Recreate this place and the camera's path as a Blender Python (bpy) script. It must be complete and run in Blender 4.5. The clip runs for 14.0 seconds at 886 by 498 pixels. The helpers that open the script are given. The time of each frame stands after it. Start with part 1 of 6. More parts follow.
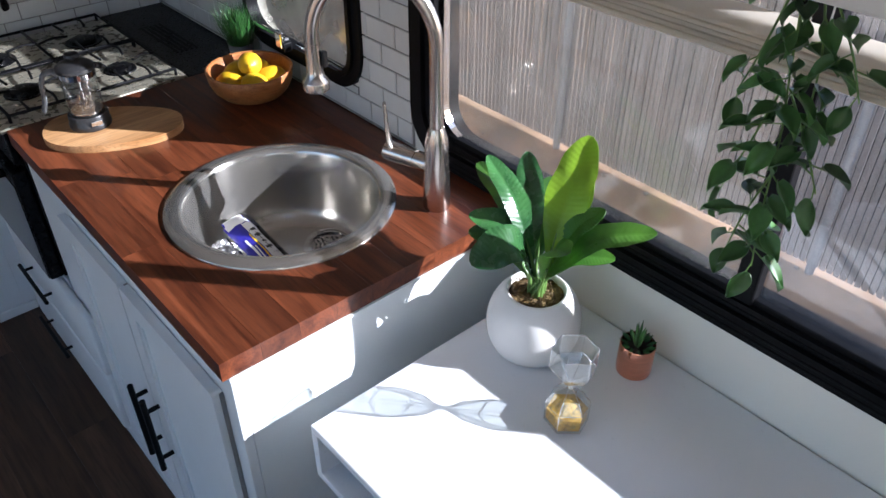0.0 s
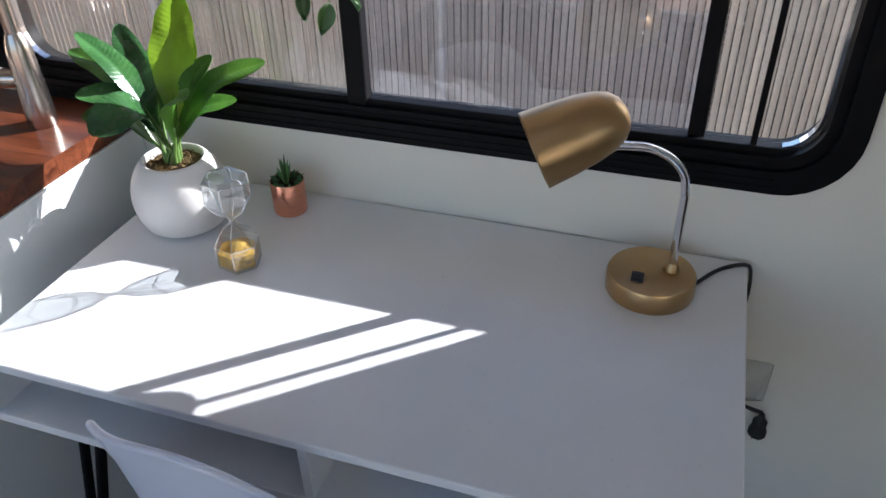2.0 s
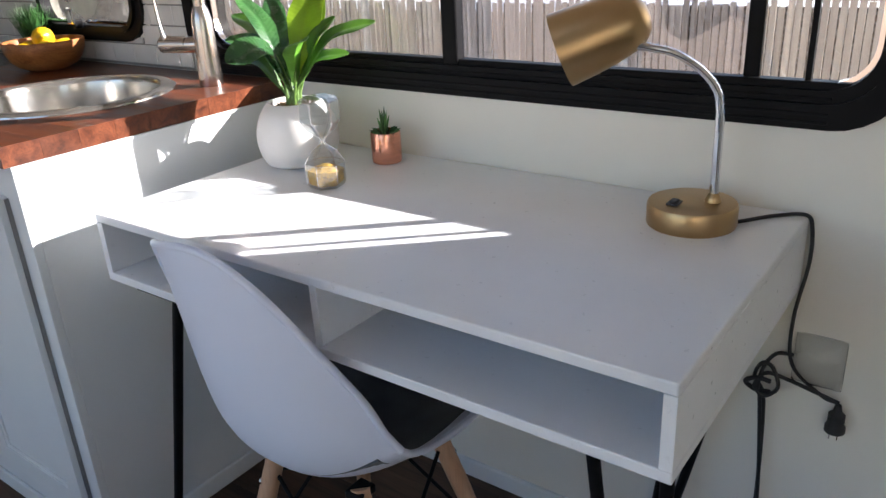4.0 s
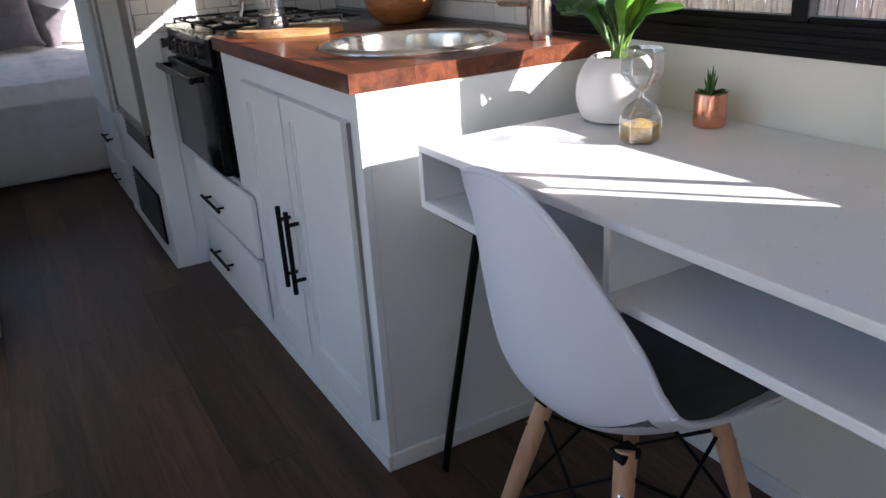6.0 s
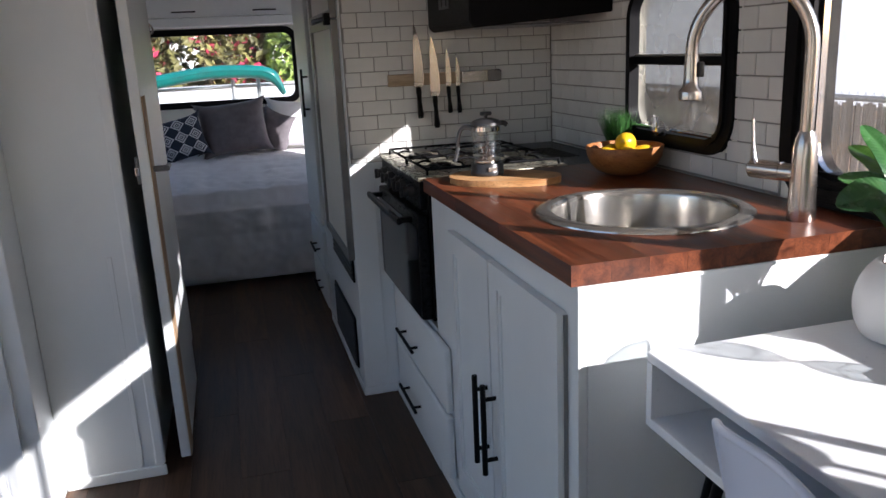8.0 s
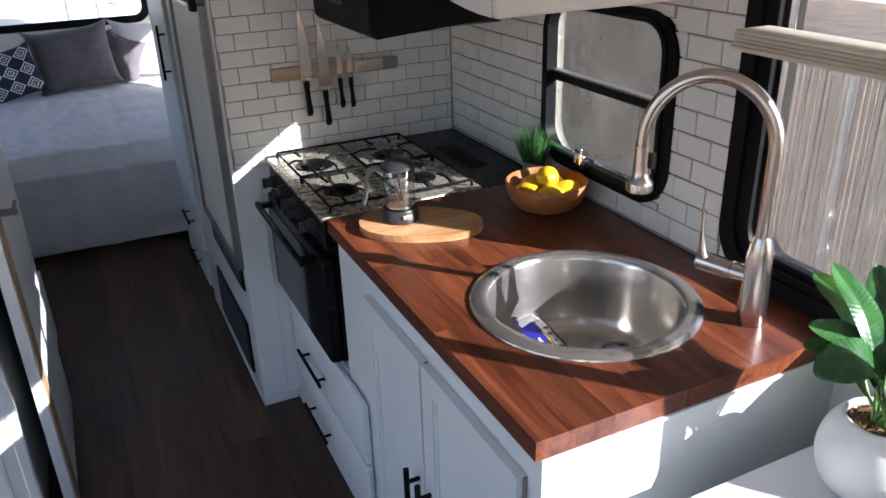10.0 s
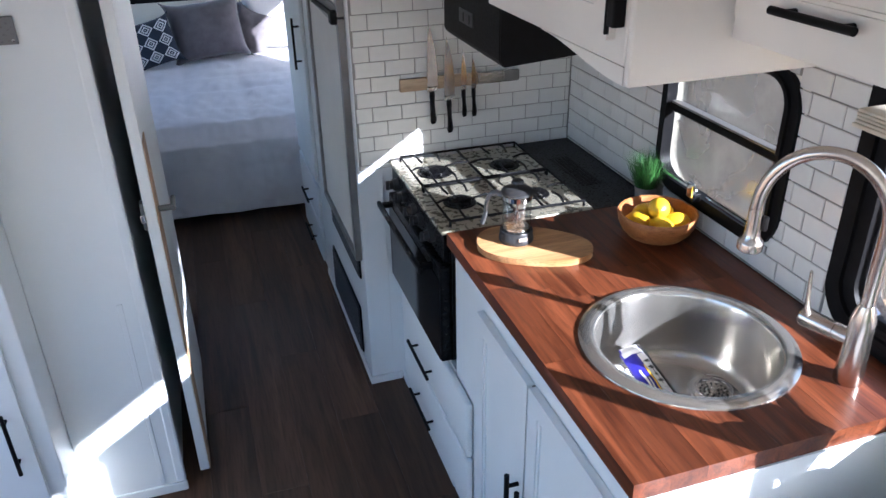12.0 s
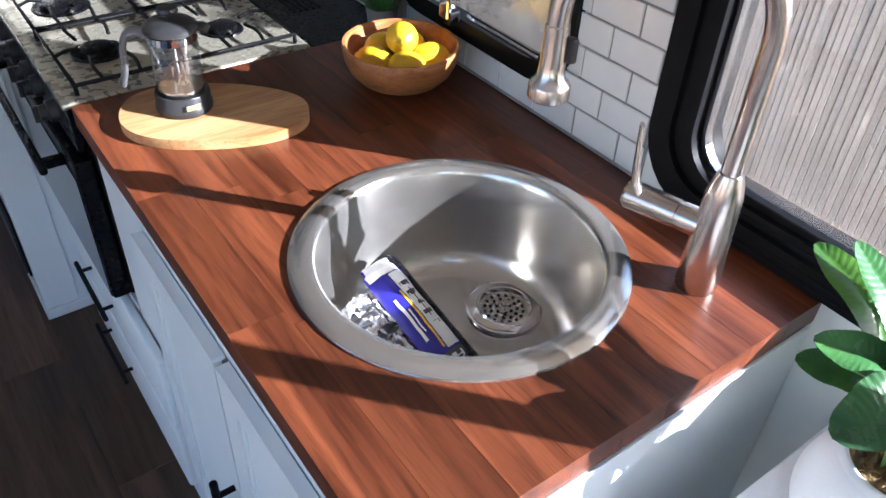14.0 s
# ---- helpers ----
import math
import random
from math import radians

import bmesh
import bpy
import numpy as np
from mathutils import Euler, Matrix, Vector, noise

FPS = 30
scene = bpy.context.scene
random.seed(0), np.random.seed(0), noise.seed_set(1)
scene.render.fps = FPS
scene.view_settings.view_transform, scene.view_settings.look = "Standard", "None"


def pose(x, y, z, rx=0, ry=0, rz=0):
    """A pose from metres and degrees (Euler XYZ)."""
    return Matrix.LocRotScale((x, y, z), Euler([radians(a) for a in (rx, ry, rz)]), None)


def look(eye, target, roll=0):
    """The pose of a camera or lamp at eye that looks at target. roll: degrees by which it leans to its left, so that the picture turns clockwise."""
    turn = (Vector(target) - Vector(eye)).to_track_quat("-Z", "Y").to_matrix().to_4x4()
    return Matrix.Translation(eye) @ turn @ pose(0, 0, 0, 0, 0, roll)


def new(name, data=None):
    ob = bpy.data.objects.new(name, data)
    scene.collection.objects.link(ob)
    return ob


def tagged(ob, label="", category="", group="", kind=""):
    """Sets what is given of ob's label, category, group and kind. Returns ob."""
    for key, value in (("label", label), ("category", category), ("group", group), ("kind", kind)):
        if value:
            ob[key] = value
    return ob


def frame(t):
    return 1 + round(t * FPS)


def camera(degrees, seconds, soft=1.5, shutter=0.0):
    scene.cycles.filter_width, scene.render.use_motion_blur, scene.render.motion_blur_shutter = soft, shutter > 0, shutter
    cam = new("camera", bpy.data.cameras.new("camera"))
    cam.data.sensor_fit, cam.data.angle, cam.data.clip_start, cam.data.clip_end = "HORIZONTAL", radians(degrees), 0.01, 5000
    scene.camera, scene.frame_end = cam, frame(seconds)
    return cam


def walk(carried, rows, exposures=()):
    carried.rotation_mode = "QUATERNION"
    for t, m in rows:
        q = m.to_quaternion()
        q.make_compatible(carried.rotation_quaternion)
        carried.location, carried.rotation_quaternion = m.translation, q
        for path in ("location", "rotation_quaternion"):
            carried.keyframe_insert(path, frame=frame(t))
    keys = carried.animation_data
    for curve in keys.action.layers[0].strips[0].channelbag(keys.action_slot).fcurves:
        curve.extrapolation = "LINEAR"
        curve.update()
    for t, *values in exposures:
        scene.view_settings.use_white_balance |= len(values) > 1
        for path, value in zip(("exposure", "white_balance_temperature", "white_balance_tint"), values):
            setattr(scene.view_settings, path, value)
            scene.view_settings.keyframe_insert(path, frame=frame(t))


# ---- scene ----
# ---- camera ----
cam = camera(59.7, 14.0)
PATH = [
    (0, (-0.3, -0.846, 1.749), (0.768, 0.353, 0.556), 0.3),
    (0.5, (-0.212, -0.904, 1.735), (0.934, 0.183, 0.509), -0.4),
    (1, (-0.285, -0.908, 1.659), (1.021, 0.052, 0.487), -3.1),
    (1.5, (-0.372, -0.954, 1.572), (1.08, -0.192, 0.428), -6.8),
    (2, (-0.464, -1.007, 1.518), (1.09, -0.469, 0.379), -1.3),
    (2.2, (-0.479, -1.056, 1.485), (1.079, -0.538, 0.343), 0.8),
    (4.3, (-0.586, -1.379, 1.178), (0.856, -0.185, 0.474), -3.1),
    (4.5, (-0.593, -1.391, 1.154), (0.823, -0.151, 0.478), -2.9),
    (5, (-0.6, -1.416, 1.116), (0.645, -0.018, 0.413), -4.1),
    (5.5, (-0.587, -1.395, 1.121), (0.48, 0.125, 0.379), -4.5),
    (6, (-0.576, -1.365, 1.139), (0.326, 0.257, 0.393), -3.4),
    (6.5, (-0.568, -1.328, 1.155), (0.159, 0.378, 0.407), -2.8),
    (7, (-0.561, -1.285, 1.181), (-0.006, 0.507, 0.487), -2.7),
    (7.5, (-0.538, -1.218, 1.222), (-0.056, 0.623, 0.606), -3.0),
    (8, (-0.514, -1.119, 1.264), (-0.015, 0.751, 0.762), -2.7),
    (8.5, (-0.494, -1.004, 1.289), (-0.014, 0.888, 0.856), -2.6),
    (9, (-0.481, -0.841, 1.344), (0.211, 0.955, 0.8), -2.6),
    (9.2, (-0.487, -0.769, 1.395), (0.297, 0.967, 0.786), -2.8),
    (11.3, (-0.557, -0.847, 1.907), (0.157, 0.721, 0.89), -1.5),
    (11.5, (-0.579, -0.866, 1.873), (0.093, 0.75, 0.906), -1.0),
    (12, (-0.577, -0.808, 1.855), (-0.046, 0.881, 0.924), -1.1),
    (12.5, (-0.567, -0.686, 1.784), (0.031, 0.991, 0.874), -1.4),
    (13, (-0.5, -0.539, 1.733), (0.294, 0.997, 0.727), -1.7),
    (13.5, (-0.328, -0.391, 1.637), (0.535, 1.023, 0.517), -0.9),
    (14, (-0.186, -0.288, 1.563), (0.76, 0.942, 0.301), 3.0),
]
EXPOSURES = [(0, 1.36, 5480, 15), (1.5, 1.40, 5750, 15), (2.0, 1.28, 5800, 15), (4.3, 1.70, 6250, 17), (7.0, 1.42, 6150, 19), (8.5, 0.95, 6000, 17), (9.2, 1.18, 5950, 17), (11.5, 2.12, 5350, 15), (14.0, 2.25, 5420, 15)]
walk(cam, [(t, look(eye, target, roll)) for t, eye, target, roll in PATH], EXPOSURES)

# ---- daylight ----
SUN = Vector((0.595, -0.694, 0.393)).normalized()
world = bpy.data.worlds.new("sky")
scene.world = world
world.use_nodes = True
wn = world.node_tree.nodes
sky = wn.new("ShaderNodeTexSky")
sky.sky_type = "NISHITA"
sky.sun_disc = False
sky.sun_elevation = math.asin(SUN.z)
sky.sun_rotation = math.atan2(SUN.x, SUN.y)
wn["Background"].inputs["Strength"].default_value = 0.135
world.node_tree.links.new(sky.outputs[0], wn["Background"].inputs[0])
sun_data = bpy.data.lights.new("sun", "SUN")
sun_data.energy, sun_data.angle, sun_data.color = 5.0, radians(0.5), (1.0, 0.95, 0.87)
sun = new("sun", sun_data)
sun.matrix_world = look(SUN * 30, (0, 0, 0))

# ---- materials ----
def material(name):
    m = bpy.data.materials.new(name)
    m.use_nodes = True
    return m, m.node_tree.nodes, m.node_tree.links, m.node_tree.nodes["Principled BSDF"]


def surface(name, base, rough=0.5, metal=0.0, vary=0.12, scale=8.0, bump=0.1, grain=120.0, stretch=(1, 1, 1), per_piece=0.0, tint=None, coat=0.0, sheen=0.0, rough_vary=0.12, spec=0.5):
    """A painted, woven or cast surface: colour drifting at a large scale, relief at a fine one, and its own shade for each piece."""
    m, n, l, b = material(name)
    tc = n.new("ShaderNodeTexCoord")
    mp = n.new("ShaderNodeMapping")
    mp.inputs["Scale"].default_value = stretch
    l.new(tc.outputs["Object"], mp.inputs[0])
    big, fine = n.new("ShaderNodeTexNoise"), n.new("ShaderNodeTexNoise")
    big.inputs["Scale"].default_value, big.inputs["Detail"].default_value = scale, 5
    fine.inputs["Scale"].default_value, fine.inputs["Detail"].default_value = grain, 4
    for t in (big, fine):
        l.new(mp.outputs[0], t.inputs["Vector"])
    mix = n.new("ShaderNodeMix")
    mix.data_type = "RGBA"
    dark = tint or [c * (1 - 2 * vary) for c in base]
    mix.inputs["A"].default_value = (*dark, 1)
    mix.inputs["B"].default_value = (*[min(1, c * (1 + vary * 0.6)) for c in base], 1)
    ramp = n.new("ShaderNodeMapRange")
    ramp.inputs["From Min"].default_value, ramp.inputs["From Max"].default_value = 0.3, 0.7
    l.new(big.outputs["Fac"], ramp.inputs["Value"])
    l.new(ramp.outputs[0], mix.inputs["Factor"])
    colour = mix.outputs["Result"]
    if per_piece:
        info, hsv, rng = n.new("ShaderNodeObjectInfo"), n.new("ShaderNodeHueSaturation"), n.new("ShaderNodeMapRange")
        rng.inputs["To Min"].default_value, rng.inputs["To Max"].default_value = 1 - per_piece, 1 + per_piece
        l.new(info.outputs["Random"], rng.inputs["Value"])
        l.new(rng.outputs[0], hsv.inputs["Value"])
        l.new(colour, hsv.inputs["Color"])
        colour = hsv.outputs[0]
    l.new(colour, b.inputs["Base Color"])
    rr = n.new("ShaderNodeMapRange")
    rr.inputs["To Min"].default_value, rr.inputs["To Max"].default_value = max(0.03, rough - rough_vary), min(1, rough + rough_vary)
    l.new(fine.outputs["Fac"], rr.inputs["Value"])
    l.new(rr.outputs[0], b.inputs["Roughness"])
    b.inputs["Metallic"].default_value = metal
    b.inputs["Coat Weight"].default_value = coat
    b.inputs["Sheen Weight"].default_value = sheen
    b.inputs["Specular IOR Level"].default_value = spec
    if bump:
        bp = n.new("ShaderNodeBump")
        bp.inputs["Strength"].default_value, bp.inputs["Distance"].default_value = bump, 0.002
        l.new(fine.outputs["Fac"], bp.inputs["Height"])
        l.new(bp.outputs[0], b.inputs["Normal"])
    return m


def timber(name, dark, light, along="y", rough=0.4, per_piece=0.25, scale=1.0, coat=0.0, pores=0.25, spec=0.35):
    """Wood with streaks along one axis, broad figure, pores and a shade of its own for each stave."""
    m, n, l, b = material(name)
    tc, mp = n.new("ShaderNodeTexCoord"), n.new("ShaderNodeMapping")
    info, off = n.new("ShaderNodeObjectInfo"), n.new("ShaderNodeVectorMath")
    off.operation = "MULTIPLY_ADD"
    l.new(info.outputs["Random"], off.inputs[0])
    off.inputs[1].default_value = (31, 47, 13)
    l.new(tc.outputs["Object"], off.inputs[2])
    thin = {"x": (2.2, 34, 34), "y": (34, 2.2, 34), "z": (34, 34, 2.2)}[along]
    mp.inputs["Scale"].default_value = [c * scale for c in thin]
    l.new(off.outputs[0], mp.inputs[0])
    fig, pore = n.new("ShaderNodeTexNoise"), n.new("ShaderNodeTexNoise")
    fig.inputs["Scale"].default_value, fig.inputs["Detail"].default_value, fig.inputs["Distortion"].default_value = 1.0, 8, 0.8
    pore.inputs["Scale"].default_value, pore.inputs["Detail"].default_value = 7.0, 3
    for t in (fig, pore):
        l.new(mp.outputs[0], t.inputs["Vector"])
    ramp = n.new("ShaderNodeValToRGB")
    ramp.color_ramp.elements[0].position, ramp.color_ramp.elements[1].position = 0.3, 0.72
    ramp.color_ramp.elements[0].color, ramp.color_ramp.elements[1].color = (*dark, 1), (*light, 1)
    l.new(fig.outputs["Fac"], ramp.inputs[0])
    hsv, rng = n.new("ShaderNodeHueSaturation"), n.new("ShaderNodeMapRange")
    rng.inputs["To Min"].default_value, rng.inputs["To Max"].default_value = 1 - per_piece, 1 + per_piece
    l.new(info.outputs["Random"], rng.inputs["Value"])
    l.new(rng.outputs[0], hsv.inputs["Value"])
    l.new(ramp.outputs[0], hsv.inputs["Color"])
    pr, mul = n.new("ShaderNodeMapRange"), n.new("ShaderNodeMix")
    pr.inputs["From Min"].default_value, pr.inputs["From Max"].default_value = 0.36, 0.5
    pr.inputs["To Min"].default_value, pr.inputs["To Max"].default_value = 1 - pores, 1.0
    l.new(pore.outputs["Fac"], pr.inputs["Value"])
    mul.data_type, mul.blend_type = "RGBA", "MULTIPLY"
    mul.inputs["Factor"].default_value = 1
    l.new(hsv.outputs[0], mul.inputs["A"])
    l.new(pr.outputs[0], mul.inputs["B"])
    l.new(mul.outputs["Result"], b.inputs["Base Color"])
    rr = n.new("ShaderNodeMapRange")
    rr.inputs["To Min"].default_value, rr.inputs["To Max"].default_value = rough - 0.1, rough + 0.14
    l.new(fig.outputs["Fac"], rr.inputs["Value"])
    l.new(rr.outputs[0], b.inputs["Roughness"])
    b.inputs["Coat Weight"].default_value = coat
    b.inputs["Specular IOR Level"].default_value = spec
    bp = n.new("ShaderNodeBump")
    bp.inputs["Strength"].default_value, bp.inputs["Distance"].default_value = 0.15, 0.001
    l.new(pore.outputs["Fac"], bp.inputs["Height"])
    l.new(bp.outputs[0], b.inputs["Normal"])
    return m


def glass_pane(name, tint=(0.95, 0.97, 0.96), rough=0.0, dirt=0.06, gloss=0.04, haze=0.0):
    """Thin clear sheet: see-through with a mirror gloss and a little dust."""
    m, n, l, b = material(name)
    out = n["Material Output"]
    tr, gl, df = n.new("ShaderNodeBsdfTransparent"), n.new("ShaderNodeBsdfGlossy"), n.new("ShaderNodeBsdfDiffuse")
    tr.inputs[0].default_value = (*tint, 1)
    gl.inputs["Roughness"].default_value = rough
    df.inputs[0].default_value = (0.6, 0.58, 0.55, 1)
    lw, ns, mr = n.new("ShaderNodeLayerWeight"), n.new("ShaderNodeTexNoise"), n.new("ShaderNodeMapRange")
    lw.inputs["Blend"].default_value = 0.5
    pw, fr = n.new("ShaderNodeMath"), n.new("ShaderNodeMath")
    pw.operation, fr.operation = "POWER", "MULTIPLY_ADD"
    pw.inputs[1].default_value = 4.0
    l.new(lw.outputs["Facing"], pw.inputs[0])
    l.new(pw.outputs[0], fr.inputs[0])
    fr.inputs[1].default_value, fr.inputs[2].default_value = 0.75, gloss
    ns.inputs["Scale"].default_value, ns.inputs["Detail"].default_value = 6, 8
    mr.inputs["From Min"].default_value, mr.inputs["From Max"].default_value = 0.45, 0.8
    mr.inputs["To Min"].default_value, mr.inputs["To Max"].default_value = haze + dirt * 0.3, haze + dirt * 2
    tc = n.new("ShaderNodeTexCoord")
    l.new(tc.outputs["Object"], ns.inputs["Vector"])
    l.new(ns.outputs["Fac"], mr.inputs["Value"])
    a, c = n.new("ShaderNodeMixShader"), n.new("ShaderNodeMixShader")
    l.new(mr.outputs[0], a.inputs[0])
    l.new(tr.outputs[0], a.inputs[1])
    l.new(df.outputs[0], a.inputs[2])
    l.new(fr.outputs[0], c.inputs[0])
    l.new(a.outputs[0], c.inputs[1])
    l.new(gl.outputs[0], c.inputs[2])
    l.new(c.outputs[0], out.inputs[0])
    return m


WHITE = surface("white_paint", (0.77, 0.80, 0.805), 0.38, vary=0.03, scale=3, bump=0.06, grain=160)
WALL = surface("wall_paint", (0.82, 0.80, 0.72), 0.5, vary=0.03, scale=2, bump=0.08, grain=200)
CREAM = surface("cream_panel", (0.78, 0.75, 0.70), 0.45, vary=0.04, scale=3)
DESK = surface("desk_paint", (0.84, 0.86, 0.88), 0.32, vary=0.03, scale=5, bump=0.1, grain=90)
CEIL = surface("ceiling_panel", (0.78, 0.77, 0.74), 0.6, vary=0.03, scale=2)
TILE = surface("glazed_tile", (0.74, 0.73, 0.70), 0.13, vary=0.03, scale=14, bump=0.25, grain=18, per_piece=0.03, coat=0.3, rough_vary=0.05)
GROUT = surface("grout", (0.30, 0.29, 0.27), 0.85, vary=0.1, scale=20)
WALNUT = timber("walnut", (0.055, 0.014, 0.006), (0.205, 0.058, 0.022), "y", 0.32, 0.30, 1.15, 0.15, 0.25)
FLOORWOOD = timber("dark_floor", (0.038, 0.022, 0.013), (0.125, 0.071, 0.043), "y", 0.42, 0.3, 0.6, 0.0, spec=0.3)
ACACIA = timber("acacia", (0.38, 0.185, 0.068), (0.62, 0.36, 0.165), "x", 0.42, 0.1, 1.0)
BOWLWOOD = timber("bowl_wood", (0.25, 0.088, 0.026), (0.46, 0.19, 0.062), "x", 0.4, 0.1, 1.2)
BEECH = timber("beech", (0.48, 0.27, 0.16), (0.64, 0.41, 0.26), "z", 0.45, 0.1, 0.8, pores=0.1)
STEEL = surface("brushed_steel", (0.66, 0.64, 0.61), 0.26, 1.0, vary=0.03, scale=10, bump=0.05, grain=60, stretch=(1, 1, 12), rough_vary=0.06)
SINKSTEEL = surface("sink_steel", (0.60, 0.58, 0.54), 0.20, 0.90, vary=0.05, scale=9, bump=0.0, grain=60, rough_vary=0.05)
NICKEL = surface("brushed_nickel", (0.60, 0.54, 0.49), 0.24, 1.0, vary=0.03, scale=10, bump=0.03, grain=80, stretch=(1, 1, 10), rough_vary=0.06)
CHROME = surface("chrome", (0.80, 0.80, 0.82), 0.07, 1.0, vary=0.02, bump=0.0, rough_vary=0.03)
COOKSTEEL = surface("cooktop_steel", (0.52, 0.49, 0.39), 0.28, 0.65, vary=0.05, scale=10, bump=0.05, grain=60, rough_vary=0.07)
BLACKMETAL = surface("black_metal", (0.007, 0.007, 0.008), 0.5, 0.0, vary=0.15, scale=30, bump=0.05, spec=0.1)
BLADE = surface("knife_steel", (0.62, 0.58, 0.53), 0.17, 1.0, vary=0.03, scale=8, bump=0.0, rough_vary=0.04)
BLACKENAMEL = surface("black_enamel", (0.004, 0.004, 0.005), 0.28, vary=0.1, scale=10, bump=0.02, rough_vary=0.06, spec=0.14)
BLACKGLASS = surface("black_glass", (0.003, 0.0035, 0.0045), 0.08, vary=0.05, bump=0.0, rough_vary=0.02, spec=0.2)
FRAMEBLACK = surface("window_frame_black", (0.006, 0.006, 0.007), 0.5, vary=0.15, scale=30, bump=0.06, grain=240, spec=0.12)
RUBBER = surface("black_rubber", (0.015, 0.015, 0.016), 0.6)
BRASS = surface("matt_gold", (0.50, 0.34, 0.17), 0.36, 1.0, vary=0.06, scale=12, bump=0.05, grain=300)
COPPER = surface("copper", (0.80, 0.36, 0.24), 0.24, 1.0, vary=0.06, scale=20, bump=0.04, stretch=(1, 1, 10))
CERAMIC = surface("ribbed_ceramic", (0.80, 0.78, 0.75), 0.4, vary=0.03, scale=12, bump=0.08)
PLASTIC = surface("white_plastic", (0.74, 0.78, 0.90), 0.42, vary=0.015, scale=3, bump=0.03, grain=260)
DARKPLASTIC = surface("dark_plastic", (0.03, 0.03, 0.032), 0.35)
GREYPLASTIC = surface("grey_plastic", (0.16, 0.16, 0.165), 0.3)
PEWTER = surface("pewter_trim", (0.30, 0.29, 0.28), 0.35, 0.7)
LEAFGREEN = surface("banana_leaf", (0.115, 0.28, 0.030), 0.33, vary=0.4, scale=16, bump=0.25, grain=60, tint=(0.028, 0.10, 0.022), per_piece=0.3)
LEAFBLUE = surface("blue_green_leaf", (0.050, 0.150, 0.040), 0.26, vary=0.4, scale=14, bump=0.2, grain=60, tint=(0.020, 0.070, 0.026), per_piece=0.25)
LEAFLIME = surface("young_leaf", (0.34, 0.56, 0.03), 0.35, vary=0.25, scale=14, bump=0.25, grain=60, per_piece=0.1)
VINEGREEN = surface("vine_leaf", (0.075, 0.19, 0.045), 0.42, vary=0.3, scale=30, per_piece=0.4)
STEMGREEN = surface("stem", (0.13, 0.24, 0.05), 0.5)
GRASSGREEN = surface("grass_blade", (0.05, 0.17, 0.035), 0.5, vary=0.4, scale=60)
MOSS = surface("moss", (0.20, 0.13, 0.045), 0.95, vary=0.45, scale=90, bump=0.9, grain=240, tint=(0.035, 0.020, 0.010))
SOIL = surface("soil", (0.05, 0.035, 0.025), 0.95, vary=0.4, scale=80, bump=0.9, grain=240)
LEMON = surface("lemon_peel", (0.82, 0.50, 0.01), 0.35, vary=0.08, scale=30, bump=0.3, grain=190)
SAND = surface("gold_sand", (0.78, 0.47, 0.07), 0.7, 0.15, vary=0.3, scale=160, bump=0.8, grain=700)
DUVET = surface("white_cotton", (0.76, 0.75, 0.78), 0.9, vary=0.04, scale=6, bump=0.25, grain=240, sheen=0.2)
GREYCLOTH = surface("grey_cloth", (0.13, 0.115, 0.125), 0.92, vary=0.12, scale=20, bump=0.3, grain=300, sheen=0.2)
SOFACLOTH = surface("slate_cloth", (0.075, 0.086, 0.106), 0.85, vary=0.15, scale=20, bump=0.35, grain=260, sheen=0.2)
NAVY = surface("navy_cloth", (0.02, 0.03, 0.05), 0.9, vary=0.1, scale=20, bump=0.3, grain=300)
OFFWHITECLOTH = surface("offwhite_cloth", (0.66, 0.66, 0.66), 0.9, vary=0.05, scale=20, bump=0.3, grain=300)
SHADECLOTH = surface("linen_shade", (0.74, 0.69, 0.60), 0.9, vary=0.06, scale=10, bump=0.3, grain=200, stretch=(1, 1, 6))
DIRT = surface("dirt", (0.58, 0.38, 0.23), 0.95, vary=0.25, scale=3, bump=0.9, grain=40)
KAYAKTEAL = surface("teal_hull", (0.006, 0.17, 0.155), 0.3, vary=0.08)
KAYAKRED = surface("red_hull", (0.45, 0.05, 0.03), 0.35, vary=0.08)
BLOSSOM = surface("pink_blossom", (0.75, 0.06, 0.14), 0.6, vary=0.3, scale=5)
RACKWOOD = timber("pale_rack_wood", (0.34, 0.24, 0.15), (0.52, 0.40, 0.28), "x", 0.5, 0.05)
BAREWOOD = timber("bare_door_wood", (0.30, 0.19, 0.11), (0.46, 0.32, 0.20), "z", 0.6, 0.05)
PACKBLUE = surface("violet_wrapper", (0.035, 0.03, 0.30), 0.22, vary=0.08, scale=20, bump=0.15, grain=30)
PACKSILVER = surface("foil_wrapper", (0.72, 0.72, 0.74), 0.22, 0.9, vary=0.1, scale=30, bump=0.5, grain=40)
PACKWHITE = surface("white_print", (0.75, 0.75, 0.76), 0.35)
PANE = glass_pane("window_glass", (0.80, 0.82, 0.86), gloss=0.09)
REARPANE = glass_pane("clear_window_glass")
SCREENPANE = glass_pane("dusty_glass", (0.90, 0.89, 0.87), 0.02, 0.16, 0.04, 0.05)


def let_light_through(m, share, tint):
    """Thin cloth: part of the light passes and scatters on the far side."""
    n, l = m.node_tree.nodes, m.node_tree.links
    tl, mx = n.new("ShaderNodeBsdfTranslucent"), n.new("ShaderNodeMixShader")
    tl.inputs[0].default_value = (*tint, 1)
    mx.inputs[0].default_value = share
    l.new(n["Principled BSDF"].outputs[0], mx.inputs[1])
    l.new(tl.outputs[0], mx.inputs[2])
    l.new(mx.outputs[0], n["Material Output"].inputs[0])


